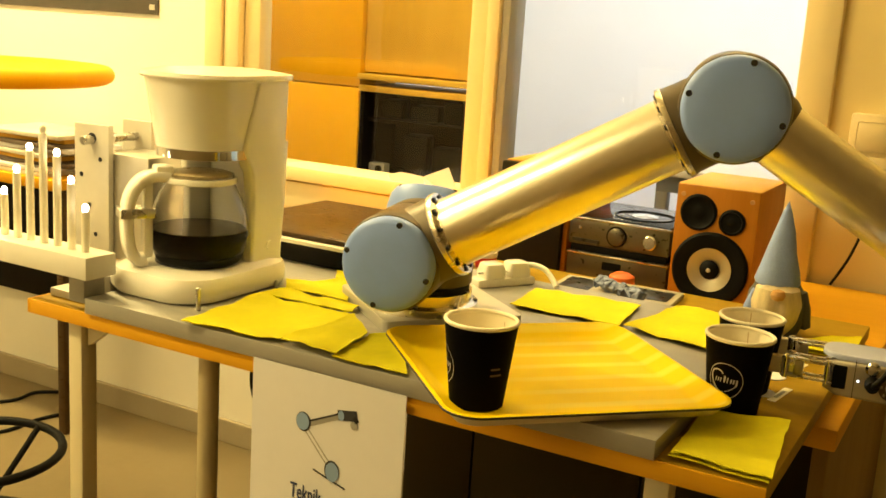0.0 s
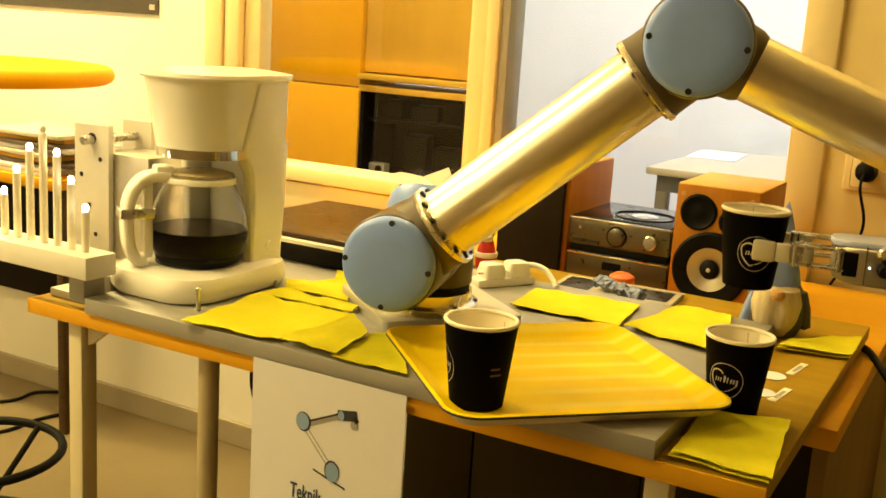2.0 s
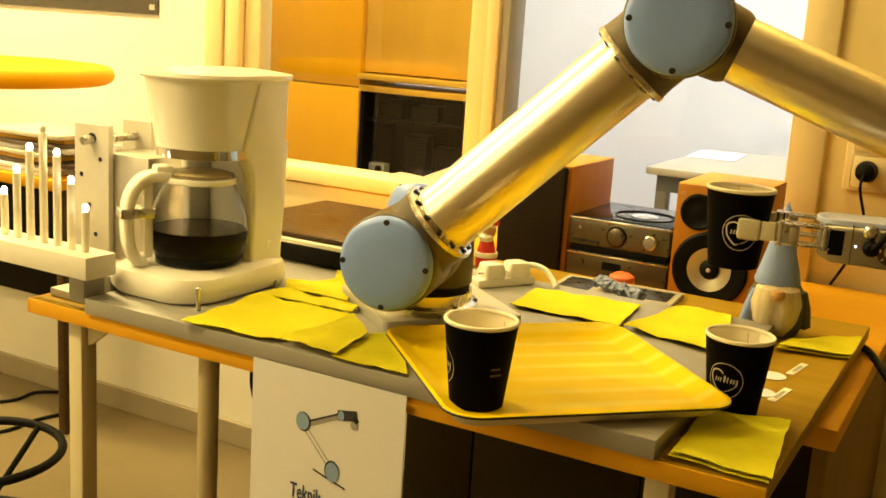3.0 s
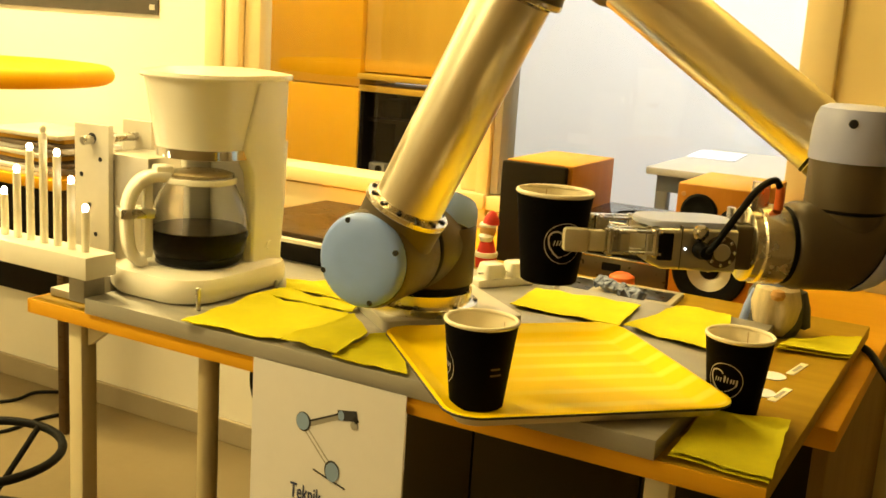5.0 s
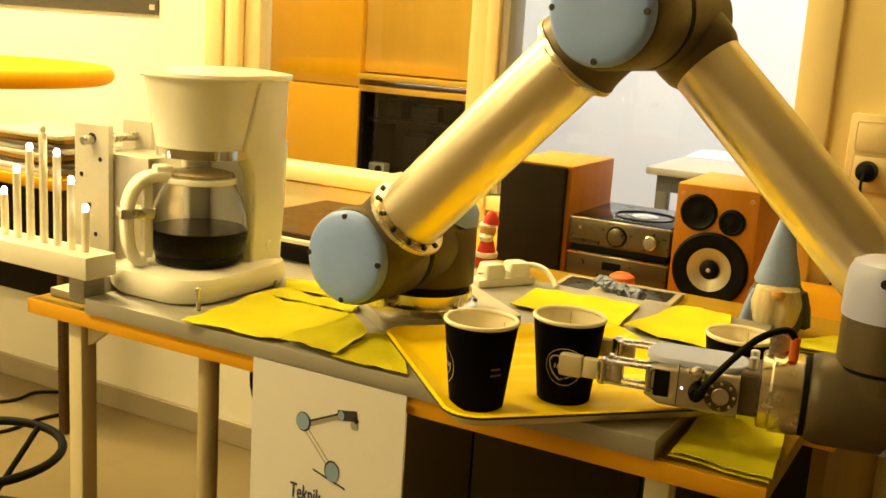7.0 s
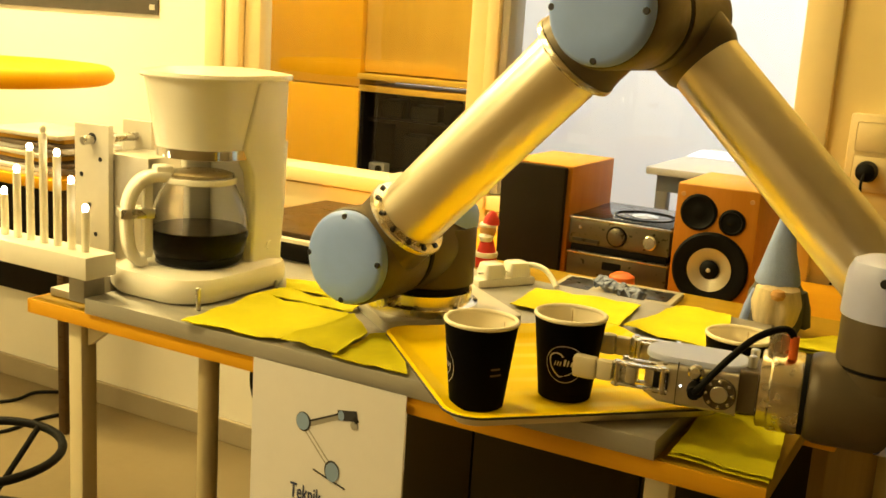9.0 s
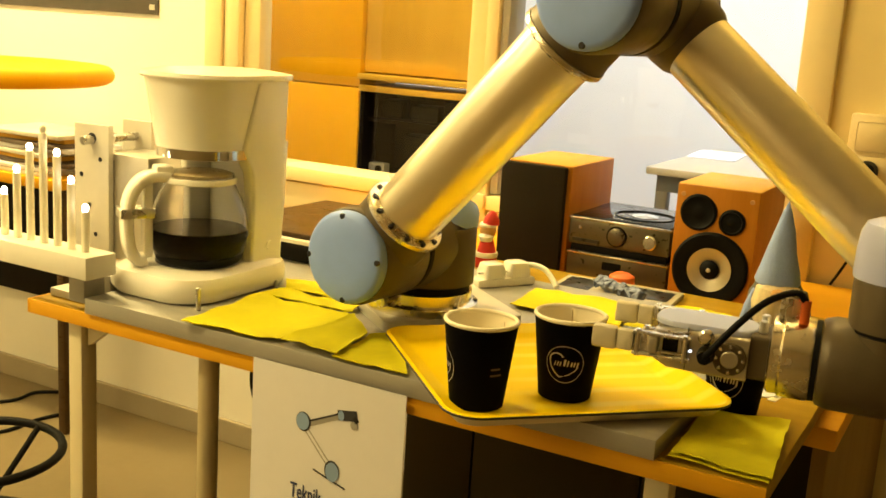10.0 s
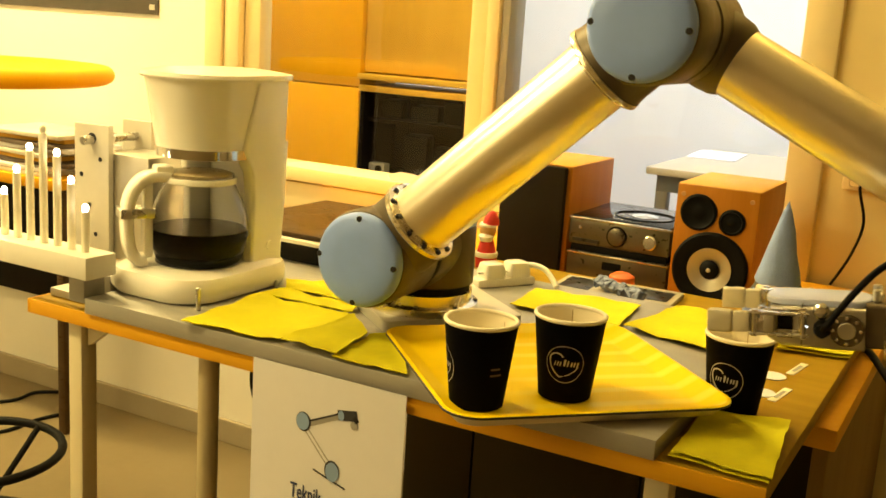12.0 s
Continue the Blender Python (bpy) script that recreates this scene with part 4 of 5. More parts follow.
for x, z in ((-0.028, 0.214), (-0.05, 0.16), (-0.034, 0.117), (-0.022, 0.075), (-0.034, 0.04), (-0.012, 0.185)):
    part("hole_plug", cyl(0.0035 if z < 0.2 else 0.008, 0, 0.0012, 0.0004, 14, Matrix.Translation((x, -0.01, z)) @ YN90), M_SCREW, br)

ca = thing("candle_arch", pose(-0.483, -0.23, TABLE), "white electric candle arch, all bulbs lit but the tallest", "candle arch")
part("foot", box(0.075, 0.105, -0.006, 0.03, 0.0123, 0.05, 0.002), M_PLATE, ca)
part("beam", box(-0.18, 0.128, -0.024, 0.028, 0.0505, 0.081, 0.002), M_WHITE, ca)
for k in range(7):
    x = -0.058 + 0.0262 * k
    h = (0.138, 0.171, 0.204, 0.230, 0.202, 0.169, 0.135)[k]
    cd = part("candle", cyl(0.0053, 0.0812, h, 0.0006, 16, Matrix.Translation((x, 0.002, 0))), M_CANDLE, ca)
    part("bulb", turned([(0.0028, h), (0.0040, h + 0.002), (0.0045, h + 0.005), (0.0038, h + 0.008), (0.0018, h + 0.0102), (0, h + 0.0106)], 14, Matrix.Translation((x, 0.002, 0))), M_CANDLE if k == 3 else M_FLAME, cd, "dark candle bulb" if k == 3 else "glowing candle bulb")

# ---- paper on the table's front ----
ps = thing("paper_sign", pose(0.0185, -0.2415, 0.748), "white paper sign with a printed robot arm on the table edge", "sign")
part("sheet", box(-0.1065, 0.1065, -0.0006, 0.0006, -0.300, 0.0), M_PAPER, ps)


def flat(outline, mat, name, d=0.0009):
    b = bmesh.new()
    b.faces.new([b.verts.new((x, -d, z)) for x, z in outline])
    return part(name, b, mat, ps, smooth=False)


def disc(cx, cz, rx, rz):
    return [(cx + rx * math.cos(2 * math.pi * k / 24), cz + rz * math.sin(2 * math.pi * k / 24)) for k in range(24)]


def bar(x0, z0, x1, z1, w):
    d = Vector((x1 - x0, z1 - z0)).normalized() * w
    return [(x0 - d.y, z0 + d.x), (x0 + d.y, z0 - d.x), (x1 + d.y, z1 - d.x), (x1 - d.y, z1 + d.x)]


flat(bar(-0.029, -0.066, 0.022, -0.043, 0.0036), M_INKGREY, "print")
flat(bar(-0.029, -0.0628, 0.022, -0.0400, 0.0011), M_INK, "print", 0.0012)
flat(bar(-0.027, -0.066, 0.012, -0.108, 0.0040), M_PAPER, "print")
for dx in (-0.0036, 0.0036):
    flat(bar(-0.028 + dx, -0.068, 0.011 + dx, -0.110, 0.0008), M_INKGREY, "print", 0.0012)
flat(disc(-0.030, -0.0622, 0.0105, 0.0118), M_INK, "print", 0.0013)
flat(disc(-0.0308, -0.0620, 0.0092, 0.0106), M_INKBLUE, "print", 0.0016)
flat(bar(0.018, -0.0430, 0.044, -0.0385, 0.0062), M_INK, "print", 0.0012)
flat(disc(0.0225, -0.0425, 0.0042, 0.0062), M_INKBLUE, "print", 0.0016)
flat(disc(0.0405, -0.0505, 0.0050, 0.0052), M_INKGREY, "print", 0.0014)
flat(bar(0.0395, -0.041, 0.0450, -0.046, 0.0030), M_SCREW, "print", 0.0015)
flat(disc(0.0125, -0.1130, 0.0105, 0.0130), M_INK, "print", 0.0013)
flat(disc(0.0132, -0.1142, 0.0094, 0.0120), M_INKBLUE, "print", 0.0016)
flat(bar(-0.014, -0.1175, 0.032, -0.1305, 0.0011), M_INK, "print", 0.0012)
fc = bpy.data.curves.new("lettering", "FONT")
fc.body, fc.size, fc.extrude, fc.offset = "Teknik", 0.027, 0.0001, 0.0003
lt = new("lettering", fc)
deps = bpy.context.evaluated_depsgraph_get()
me = bpy.data.meshes.new_from_object(lt.evaluated_get(deps))
bpy.data.objects.remove(lt)
me.materials.append(M_INKNAVY)
lt = new("lettering", me)
lt.parent = ps
lt.matrix_basis = pose(-0.0460, -0.0012, -0.160, 90, 0, 0) @ Matrix.Diagonal((0.60, 1, 1, 1))

# ---- hi-fi and things on the bench ----


def loudspeaker_open():
    s = thing("loudspeaker", pose(0.243, 0.545, BENCH), "cherry wood loudspeaker with three bare drivers", "loudspeaker", "bookshelf loudspeakers")
    part("cabinet", box(-0.069, 0.069, 0.0, 0.205, 0.002, 0.204, 0.002), M_CHERRY, s)
    part("top_veneer", box(-0.069, 0.069, 0.0005, 0.205, 0.2042, 0.2052, 0.0003), M_CHERRY_TOP, s)
    wf = part("woofer", turned([(0.064, 0), (0.064, 0.004), (0.060, 0.007), (0.044, 0.0065), (0.037, 0.0035), (0.036, 0)], 48, Matrix.Translation((0.0, -0.0003, 0.066)) @ YN90), M_BLACK, s, "black rubber surround")
    part("cone", turned([(0.0372, 0.0005), (0.028, -0.002), (0.0165, -0.0050), (0.016, -0.0052)], 48, Matrix.Translation((0.0, -0.006, 0.066)) @ YN90), M_CONE, wf, "pale woofer cone")
    part("dust_cap", turned([(0.0165, 0.0), (0.0125, 0.004), (0.007, 0.006), (0.0, 0.0068)], 32, Matrix.Translation((0.0, -0.004, 0.066)) @ YN90), M_BLACK, wf)
    part("dome", turned([(0.0045, 0.0), (0.003, 0.0018), (0, 0.0025)], 20, Matrix.Translation((0.0, -0.0095, 0.066)) @ YN90), M_CONE, wf)
    for x, z, r in ((-0.029, 0.160, 0.031), (0.028, 0.150, 0.022)):
        tw = part("tweeter", turned([(r, 0), (r, 0.003), (r - 0.004, 0.005), (r * 0.75, 0.0022), (r * 0.4, 0.0012), (r * 0.32, 0.002), (0, 0.004)], 40, Matrix.Translation((x, -0.0003, z)) @ YN90), M_BLACK, s, "black tweeter")
    for x, z in ((-0.058, 0.188), (0.057, 0.188)):
        part("peg", cyl(0.004, 0, 0.0015, 0.0004, 14, Matrix.Translation((x, -0.0002, z)) @ YN90), M_NOSE, s)


loudspeaker_open()
sp = thing("loudspeaker", pose(-0.083, 0.535, BENCH), "cherry wood loudspeaker with a dark cloth grille", "loudspeaker", "bookshelf loudspeakers")
part("cabinet", box(-0.066, 0.064, 0.012, 0.225, 0.002, 0.207, 0.002), M_CHERRY, sp)
part("top_veneer", box(-0.066, 0.064, 0.0125, 0.225, 0.2072, 0.2082, 0.0003), M_CHERRY_TOP, sp)
part("grille", box(-0.068, 0.057, -0.004, 0.0117, 0.001, 0.206, 0.003), M_CLOTHDARK, sp, "dark brown cloth grille")

am = thing("stereo", pose(0.078, 0.545, BENCH), "silver mini stereo with a disc bay on its top", "stereo")
part("lower_unit", box(-0.093, 0.092, 0.0, 0.20, 0.004, 0.060, 0.002), M_SILVERPL, am)
part("gap", box(-0.089, 0.088, 0.004, 0.20, 0.0602, 0.0735, 0.001), M_BLACK, am)
part("upper_unit", box(-0.093, 0.092, 0.0, 0.20, 0.0737, 0.118, 0.002), M_SILVERPL, am)
part("trim", box(-0.094, 0.093, -0.002, 0.004, 0.1182, 0.1222, 0.001), M_CHROME, am)
part("trim", box(-0.094, 0.093, -0.003, -0.0003, 0.056, 0.0595, 0.0008), M_CHROME, am)
part("disc_lid", box(-0.091, 0.090, 0.006, 0.20, 0.1184, 0.124, 0.0015), M_LIDGLOSS, am)
part("disc_ring", turned([(0.055, 0), (0.055, 0.002), (0.051, 0.002), (0.051, 0)], 48, Matrix.Translation((0.018, 0.085, 0.1241)), closed=True), M_BLACK, am)
part("disc_hub", turned([(0, 0.004), (0.016, 0.0035), (0.024, 0.001), (0.024, 0)], 32, Matrix.Translation((0.018, 0.085, 0.1241))), M_CHROME, am)
part("dial_ring", turned([(0.0185, 0), (0.0185, 0.002), (0.0158, 0.002), (0.0158, 0)], 32, Matrix.Translation((-0.003, -0.0002, 0.096)) @ YN90, closed=True), M_BLACK, am)
part("jog_dial", turned([(0.0155, 0), (0.0155, 0.004), (0.012, 0.006), (0, 0.0065)], 32, Matrix.Translation((-0.003, -0.0002, 0.096)) @ YN90), M_SILVERPL, am)
part("volume_knob", turned([(0.0135, 0), (0.0125, 0.012), (0.0105, 0.014), (0, 0.014)], 32, Matrix.Translation((0.060, -0.0002, 0.096)) @ YN90), M_CHROME, am)
part("name_bar", box(-0.085, -0.035, -0.0012, -0.0002, 0.0785, 0.0845), M_DARKGREY, am, "unreadable dark lettering")
part("button", cyl(0.003, 0, 0.002, 0.0005, 14, Matrix.Translation((-0.072, -0.0002, 0.104)) @ YN90), M_CHROME, am)
part("tape_slot", box(-0.025, 0.010, -0.0012, -0.0002, 0.034, 0.048), M_BLACK, am)

fu = thing("record_player", pose(-0.312, 0.275, PLATE), "flat dark brown record player with a white edge line", "record player")
part("plinth", box(-0.153, 0.153, -0.152, 0.150, 0.001, 0.030, 0.003), M_BLACK, fu)
part("edge_strip", box(-0.156, 0.156, -0.155, 0.153, 0.0302, 0.037, 0.0015), M_WHITE, fu, "white edge strip")
part("cover", box(-0.150, 0.150, -0.146, 0.148, 0.0372, 0.046, 0.003), M_DARKWOOD, fu, "dark brown cover")

st = thing("power_strip", pose(0.008, 0.226, PLATE, 0, 0, 58) @ Matrix.Scale(0.84, 4), "white power strip with two chunky white plugs", "power strip")
part("body", box(-0.060, 0.062, -0.020, 0.020, 0.0005, 0.016, 0.004), M_WHITEPL, st)
for x in (-0.022, 0.030):
    part("plug", loft([(rounded(x - 0.022, x + 0.022, -0.019, 0.019, 0.007), 0.0162), (rounded(x - 0.022, x + 0.022, -0.019, 0.019, 0.007), 0.028), (rounded(x - 0.018, x + 0.018, -0.016, 0.016, 0.006), 0.041), (rounded(x - 0.015, x + 0.015, -0.013, 0.013, 0.006), 0.043)]), M_WHITEPL, st)
    part("pin", cyl(0.0022, 0.0, 0.012, 0.0004, 12, Matrix.Translation((x - 0.021, -0.008, 0.026)) @ pose(0, 0, 0, 0, -90, 0)), M_STEEL, st)
part("cord", tube([(0.046, 0.0, 0.034), (0.062, -0.014, 0.036), (0.074, -0.034, 0.030), (0.078, -0.052, 0.016), (0.078, -0.064, 0.0062)], 0.0052), M_WHITEPL, st)

tb = thing("tablet", pose(0.140, 0.383, TABLE, 0, 0, 4), "flat grey device with a dark screen lying on the bench", "tablet")
part("body", box(-0.098, 0.098, -0.052, 0.050, 0.0005, 0.009, 0.003), M_PALETOP, tb)
part("screen", box(-0.088, -0.036, -0.040, 0.036, 0.0092, 0.0098, 0.0002), M_DARKGREY, tb, "dark screen")
part("keypad", box(0.000, 0.088, -0.034, 0.030, 0.0092, 0.0098, 0.0002), M_DARKGREY, tb, "dark keypad")
part("lamp", cyl(0.003, 0.0092, 0.0105, 0.0004, 12, Matrix.Translation((-0.030, 0.040, 0))), M_LED, tb, "small white indicator light")


def foil_heap():
    b = tube([(-0.046, 0.022, 0.012), (-0.030, 0.010, 0.013), (-0.008, 0.000, 0.012), (0.016, -0.012, 0.011), (0.040, -0.020, 0.008)], 0.0095, 14, steps=8)
    for v in b.verts:
        q = v.co * 130
        v.co += Vector((noise.noise(q), noise.noise(q + Vector((7, 0, 0))), noise.noise(q + Vector((0, 7, 0))))) * 0.0065
        v.co.z = max(v.co.z, 0.0003)
    tagged(part("candy_wrapper", b, M_FOIL, m=pose(0.163, 0.338, TABLE + 0.0102), smooth=False), "crumpled silver and blue wrapper lying on the tablet", "wrapper")


foil_heap()
tagged(part("orange_lid", turned([(0, 0), (0.021, 0), (0.022, 0.004), (0.021, 0.014), (0.012, 0.020), (0, 0.021)], 28, m=pose(0, 0, 0)), M_ORANGEPL, m=pose(0.122, 0.455, TABLE + 0.0002)), "small round orange plastic lid behind the tablet", "lid")


def doll(name, m, label, pieces):
    """A plain figure: one mesh, several colours."""
    b = bmesh.new()
    mats = []
    for piece, mat in pieces:
        if mat not in mats:
            mats.append(mat)
        first = len(b.faces)
        join(b, piece)
        b.faces.ensure_lookup_table()
        for f in b.faces[first:]:
            f.material_index = mats.index(mat)
    ob = part(name, b, mats[0], m=m)
    for mat in mats[1:]:
        ob.data.materials.append(mat)
    return tagged(ob, label, "figurine")


def shaped(profile, m, seed=0, rough=0.0, n=28):
    b = turned(profile, n, m)
    for v in b.verts:
        v.co += rough * Vector((noise.noise(v.co * 45 + Vector((seed, 0, 0))), noise.noise(v.co * 45 + Vector((0, seed, 9))), 0))
    return b


beard = turned([(0, 0.002), (0.020, 0.0), (0.031, 0.018), (0.035, 0.045), (0.030, 0.066), (0.016, 0.076), (0, 0.078)], 48, pose(0.0, -0.014, 0.004, 0, 0, 0))
for v in beard.verts:
    a = math.atan2(v.co.y + 0.016, v.co.x)
    v.co.x *= 1 + 0.012 * math.sin(a * 9 + 60 * v.co.z)
    v.co.y += 0.0045 * math.exp(-(v.co.x / 0.006) ** 2) + 0.0022 * noise.noise(Vector((v.co.x * 160, v.co.y * 160, v.co.z * 40)))
doll("gnome_figurine", pose(0.396, 0.330, TABLE, 0, 0, 12), "felt gnome figure with a tall grey-blue hat and cream beard", [
    (shaped([(0, 0), (0.034, 0.0), (0.042, 0.02), (0.040, 0.055), (0.028, 0.078), (0, 0.085)], pose(0, 0.006, 0), 1, 0.004), M_BODYFELT),
    (beard, M_BEARD),
    (shaped([(0.031, 0.074), (0.0325, 0.079), (0.0285, 0.092), (0.021, 0.120), (0.0135, 0.150), (0.006, 0.178), (0, 0.194)], pose(-0.002, 0.0, 0.0, 2, 0.5, 0), 2, 0.003), M_FELT),
    (turned([(0, -0.009), (0.008, -0.006), (0.0105, 0), (0.008, 0.006), (0, 0.009)], 18, pose(0.0, -0.046, 0.066)), M_NOSE),
    (shaped([(0, 0), (0.009, 0.004), (0.011, 0.03), (0.008, 0.055), (0, 0.06)], pose(-0.040, -0.004, 0.008, 0, 14, 0), 3, 0.002), M_FELT),
    (shaped([(0, 0), (0.009, 0.004), (0.011, 0.03), (0.008, 0.055), (0, 0.06)], pose(0.044, 0.0, 0.010, 0, -12, 0), 4, 0.002), M_BODYFELT)])
doll("santa_figurine", pose(-0.108, 0.405, TABLE) @ Matrix.Scale(0.86, 4), "small red and white doll figure beside the loudspeaker", [
    (turned([(0, 0), (0.020, 0), (0.022, 0.02), (0.016, 0.045), (0.012, 0.058), (0, 0.06)], 24), M_RED),
    (turned([(0.0, 0.022), (0.0225, 0.022), (0.0235, 0.027), (0.0225, 0.032), (0, 0.032)], 24), M_WHITE),
    (turned([(0, 0.055), (0.013, 0.060), (0.017, 0.074), (0.013, 0.088), (0, 0.092)], 24), M_NOSE),
    (turned([(0, 0.052), (0.012, 0.054), (0.016, 0.064), (0.010, 0.072), (0, 0.074)], 20, pose(0, -0.005, 0)), M_WHITE),
    (turned([(0.0165, 0.083), (0.0185, 0.087), (0.0165, 0.091), (0, 0.091)], 24), M_WHITE),
    (turned([(0.0165, 0.090), (0.015, 0.100), (0.008, 0.112), (0, 0.117)], 24, pose(0, 0, 0, 0, 4, 0)), M_RED)])

# round labels and tags beside the cups
for x, y, r in ((0.441, 0.120, 0.017), (0.445, 0.045, 0.016)):
    tagged(part("paper_disc", cyl(r, 0.0002, 0.0014, 0.0003, 32), M_PAPER, m=pose(x, y, TABLE)), "round white paper marker stuck on the table", "marker", "paper markers on the table")
for x, y in ((0.4617, 0.172), (0.4645, 0.052)):
    tg = thing("paper_tag", pose(x, y, TABLE, 0, 0, 82), "small pale tag with dark print on the table", "tag", "paper tags on the table")
    part("slip", box(-0.030, 0.030, -0.005, 0.005, 0.0002, 0.0010, 0.0002), M_CUPIN, tg)
    part("print", box(-0.016, 0.016, -0.0022, 0.0022, 0.0011, 0.0014), M_INKGREY, tg)

tagged(part("cable", tube([(0.40, 0.53, 0.7157), (0.45, 0.515, 0.7157), (0.50, 0.465, 0.7157), (0.535, 0.40, 0.711), (0.60, 0.27, 0.66), (0.72, 0.15, 0.4), (0.80, 0.2, 0.006)], 0.0055), M_BLACK), "black cable running over the bench edge", "cable")
tagged(part("cable", tube([(-0.128, -0.19, 0.72), (-0.130, -0.19, 0.69), (-0.120, -0.185, 0.655), (-0.07, -0.18, 0.58), (-0.04, 0.1, 0.3), (-0.2, 0.5, 0.006)], 0.004), M_BLACK), "black cable hanging under the table", "cable")
tagged(part("cable", tube([(0.322, 0.0, 0.7235), (0.325, 0.0, 0.66), (0.335, 0.0, 0.59), (0.345, 0.02, 0.40), (0.30, 0.10, 0.006)], 0.0035), M_BLACK), "thin black cable hanging from the table", "cable")
tagged(part("cable", tube([(-1.9, 0.6, 0.005), (-1.78, 0.75, 0.005), (-1.78, 0.84, 0.005), (-1.72, 0.89, 0.005)], 0.005), M_BLACK), "black cable lying on the floor", "cable")
tagged(part("cable", tube([(-1.7, 0.45, 0.005), (-1.609, 0.582, 0.005), (-1.603, 0.707, 0.005), (-1.577, 0.793, 0.005)], 0.005), M_BLACK), "black cable lying on the floor", "cable")

# ---- corner with magazines and stool ----
sh = thing("side_table", pose(-1.8, 0.70, 0), "low orange wooden side table with dark legs", "side table")
part("tabletop", box(-0.5, 0.335, -0.05, 0.19, 0.672, 0.70, 0.003), M_BEECH, sh)
# dark sheet added for the shaded space below the top
part("shade_board", box(-0.46, 0.32, 0.16, 0.18, 0.30, 0.6715, 0.002), M_DARKIN, sh)
for x in (-0.46, 0.318):
    part("leg", box(x - 0.013, x + 0.013, -0.02, 0.006, 0, 0.6715, 0.002), M_DARKWOOD, sh)
rnd = random.Random(4)
for k in range(9):
    z = 0.7003 + 0.0125 * k
    mg = tagged(part("magazine", box(-0.14, 0.14, -0.10, 0.10, 0, 0.0115, 0.002), (M_COVER, M_PAPER, M_COVER2, M_CHERRY_TOP)[k % 4], m=pose(-1.64 + rnd.uniform(-0.03, 0.03), 0.78 + rnd.uniform(-0.015, 0.01), z, 0, 0, rnd.uniform(-9, 9))), "glossy magazine lying in an untidy stack", "magazine", "stack of magazines")

stool = thing("stool", pose(-1.20, 0.20, 0), "tall stool with a round orange wooden seat and black foot ring", "stool")
part("seat", turned([(0, 1.010), (0.12, 1.0105), (0.20, 1.013), (0.245, 1.0185), (0.266, 1.0215), (0.278, 1.0205), (0.286, 1.016), (0.291, 1.008), (0.291, 0.999), (0.286, 0.991), (0.276, 0.986), (0.255, 0.984), (0, 0.984)], 96), M_ORANGE, stool, "dished round orange wooden seat")
part("column", cyl(0.022, 0.10, 0.9838, 0.001, 24), M_BLACK, stool)
part("foot_ring", turned([(0.180 + 0.010 * math.cos(2 * math.pi * k / 10), 0.186 + 0.010 * math.sin(2 * math.pi * k / 10)) for k in range(10)], 48, closed=True), M_BLACK, stool, "black steel ring")
for k in range(3):
    a = radians(92 + 120 * k)
    part("spoke", tube([(0.174 * math.cos(a), 0.174 * math.sin(a), 0.186), (0.10 * math.cos(a), 0.10 * math.sin(a), 0.115), (0.024 * math.cos(a), 0.024 * math.sin(a), 0.045)], 0.007), M_BLACK, stool)
part("foot", turned([(0, 0), (0.15, 0), (0.145, 0.014), (0.04, 0.04), (0.03, 0.10), (0, 0.10)], 40), M_BLACK, stool)

# ---- what moves ----
# seconds; lift of the upper arm, turn of the base, lift of the forearm, heading and dip of the tool, in degrees
JOINTS = [(0, 29.7, 15, -34.1, 186.5, 0), (1, 29.75, 15, -34.1, 186.5, 0), (1.5, 33.6, 15, -29.8, 189, 0), (2, 40.44, 15.05, -23.1, 191.5, 0), (2.5, 42.47, 14.93, -21.4, 191.2, 0),
          (3, 44.2, 14.04, -22.55, 191.85, 0), (5, 64.84, 3.7, -36.6, 216.4, 0), (5.5, 63.33, 3.14, -37.54, 214.8, 0), (6, 56.25, 0.28, -40.88, 206.3, 0), (6.5, 48.04, -2.76, -45.07, 196, 0),
          (7, 45.21, -3.62, -46.85, 190, 0), (7.3, 45.25, -3.65, -46.85, 189.5, 0), (9.2, 45.3, -3.68, -46.8, 188, 0), (9.5, 45.31, -3.68, -46.34, 187.5, 0), (10, 48.11, -3.86, -42.19, 187.5, 0),
          (10.5, 51.34, -3.86, -37.87, 186.2, 0), (11, 51.35, -3.86, -37.07, 187.6, 0), (11.5, 48.67, -1.89, -35, 189.3, 0.6), (12, 42.72, 2.4, -29.2, 186.6, 6)]
# seconds; half the way between the pads, and how far the tips draw back as they open
GRIP = [(0, 0.0335, 0.0), (8.5, 0.0335, 0.0), (8.8, 0.0365, -0.008), (9.0, 0.040, -0.016), (9.2, 0.043, -0.022), (9.4, 0.046, -0.028), (12.0, 0.047, -0.030)]
RELEASE = 8.6
CUP_AHEAD, CUP_RISE = 0.2772, -0.0445


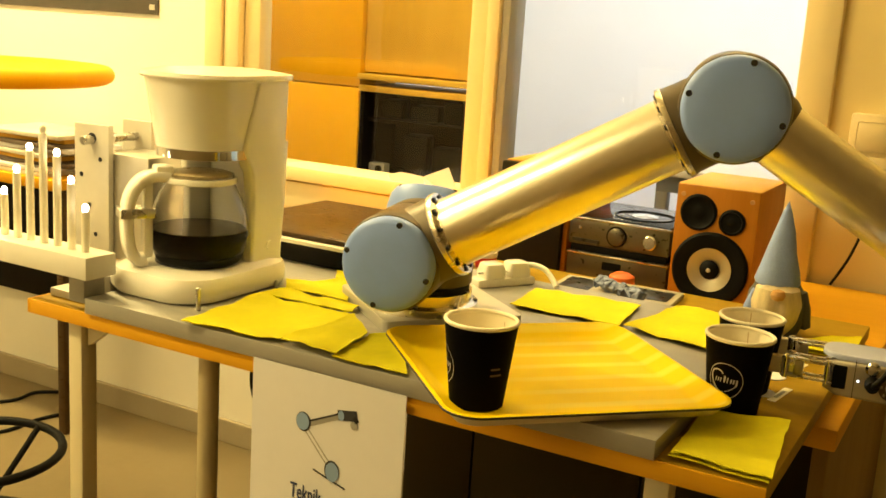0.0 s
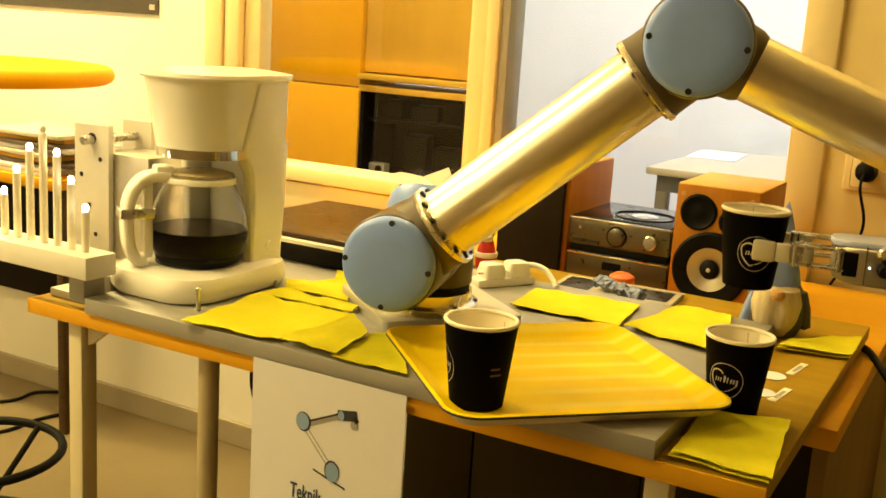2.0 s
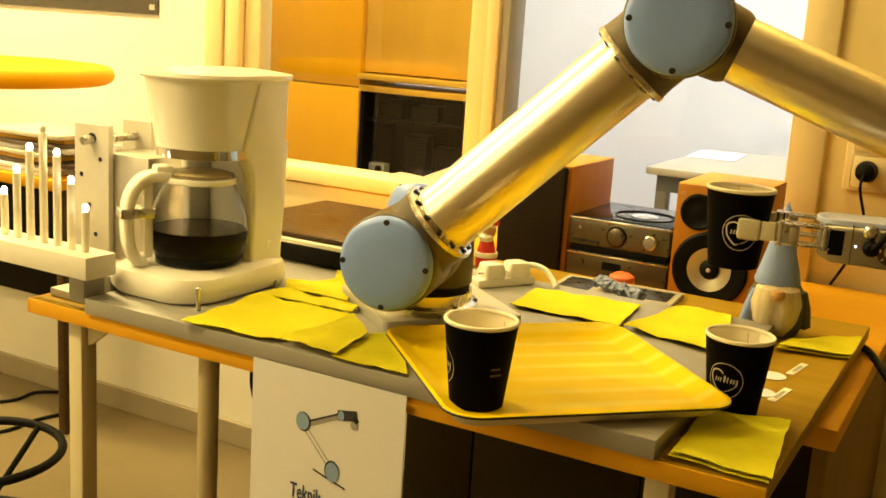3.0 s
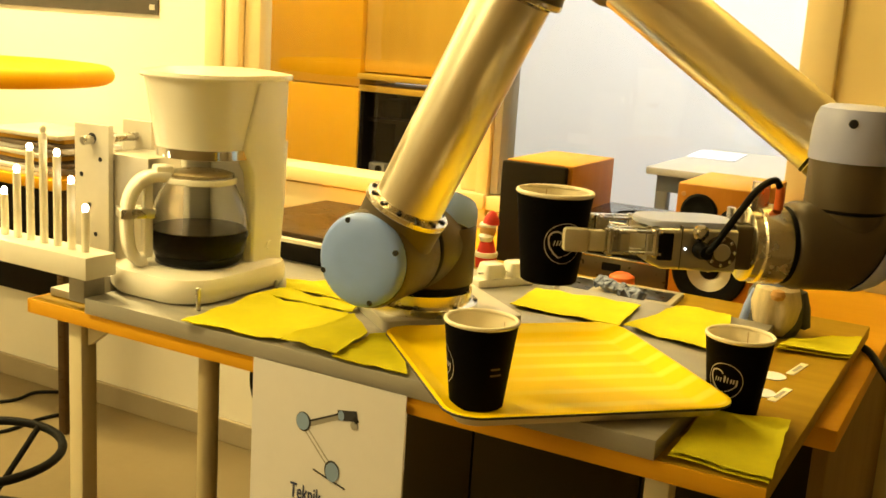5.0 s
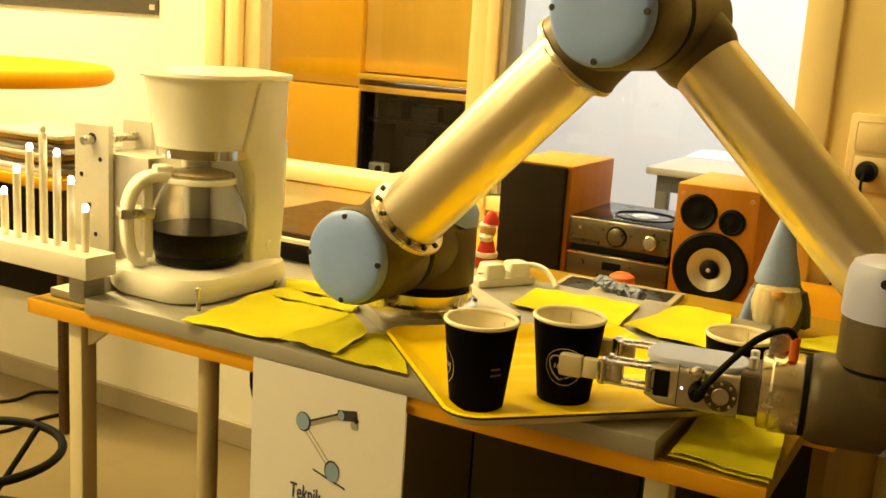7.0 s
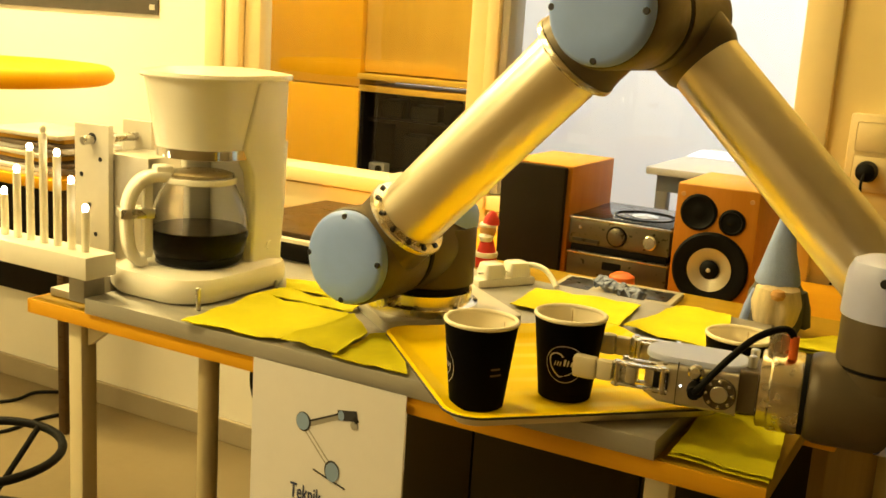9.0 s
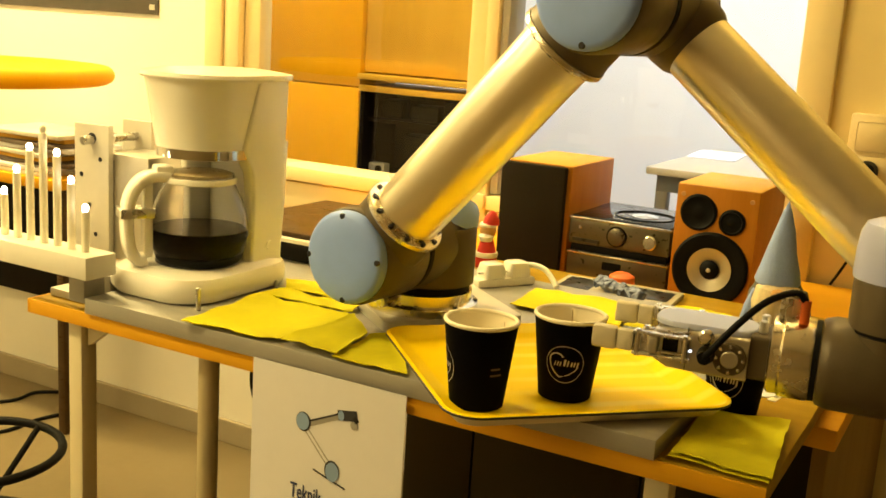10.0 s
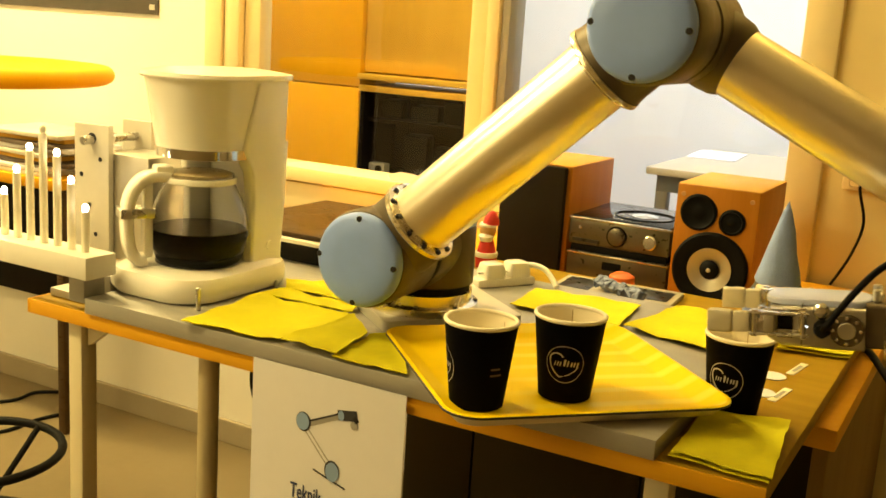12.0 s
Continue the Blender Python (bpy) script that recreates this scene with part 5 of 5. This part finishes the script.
def between(table, t, col):
    """Glide through a table of times without overshoot."""
    ts, vs = [r[0] for r in table], [r[col] for r in table]
    if t <= ts[0]:
        return vs[0]
    if t >= ts[-1]:
        return vs[-1]
    s = [(vs[k + 1] - vs[k]) / (ts[k + 1] - ts[k]) for k in range(len(ts) - 1)]

    def slope(k):
        if k == 0:
            return s[0]
        if k == len(ts) - 1:
            return s[-1]
        return 0.0 if s[k - 1] * s[k] <= 0 else 2 * s[k - 1] * s[k] / (s[k - 1] + s[k])

    k = max(i for i in range(len(ts) - 1) if ts[i] <= t)
    h = ts[k + 1] - ts[k]
    u = (t - ts[k]) / h
    return (1 + 2 * u) * (1 - u) ** 2 * vs[k] + u * (1 - u) ** 2 * h * slope(k) + u * u * (3 - 2 * u) * vs[k + 1] + u * u * (u - 1) * h * slope(k + 1)


def arm_poses(t):
    """The poses of all the moving parts in the robot's space."""
    lift, turn, fore, head, dip = (between(JOINTS, t, k) for k in (1, 2, 3, 4, 5))
    base = pose(0, 0, 0, 0, 0, turn)
    upper = base @ pose(0, 0, D1, 0, -lift, 0)
    elbow = upper @ Vector((A2, 0, 0))
    way = base.to_3x3()
    end = elbow + way @ Vector((0.39225 * math.cos(radians(fore)), -N_WRIST, 0.39225 * math.sin(radians(fore))))
    tool = Matrix.Translation(end - Vector((0, 0, D5))) @ pose(0, 0, 0, 0, 0, head) @ pose(0, 0, 0, 0, dip, 0)
    end = end - tool.to_3x3() @ Vector((BACK, 0, 0))
    reach = way.inverted() @ (end - elbow)
    forearm = Matrix.Translation(elbow) @ way.to_4x4() @ pose(0, 0, 0, 0, -math.degrees(math.atan2(reach.z, reach.x)), 0)
    wrist = Matrix.Translation(end) @ base.to_3x3().to_4x4()
    last = tool @ pose(-BACK, 0, 0)
    g, back = between(GRIP, t, 1), between(GRIP, t, 2)
    return base, upper, forearm, wrist, tool, last, tool @ pose(back, g, 0.005), tool @ pose(back, -g, 0.005)


def motions():
    steps = [k / 10 for k in range(121)]
    keyed = [(t, arm_poses(t)) for t in steps]
    for ob, k in ((SHOULDER, 0), (UPPER, 1), (FORE, 2), (WRIST, 3), (WRIST_END, 5), (GRIPPER, 4), (FINGER_NEAR, 6), (FINGER_FAR, 7)):
        walk(ob, [(t, p[k]) for t, p in keyed])
    rows = []
    for t, p in keyed:
        if t <= RELEASE:
            rows.append((t, Matrix.Translation(ROBOT) @ p[4] @ pose(CUP_AHEAD, 0, CUP_RISE, 0, 0, 189)))
        else:
            rows.append((t, rows[-1][1]))
    rows[-1] = (12.0, rows[-1][1])
    walk(CARRIED, rows)


motions()
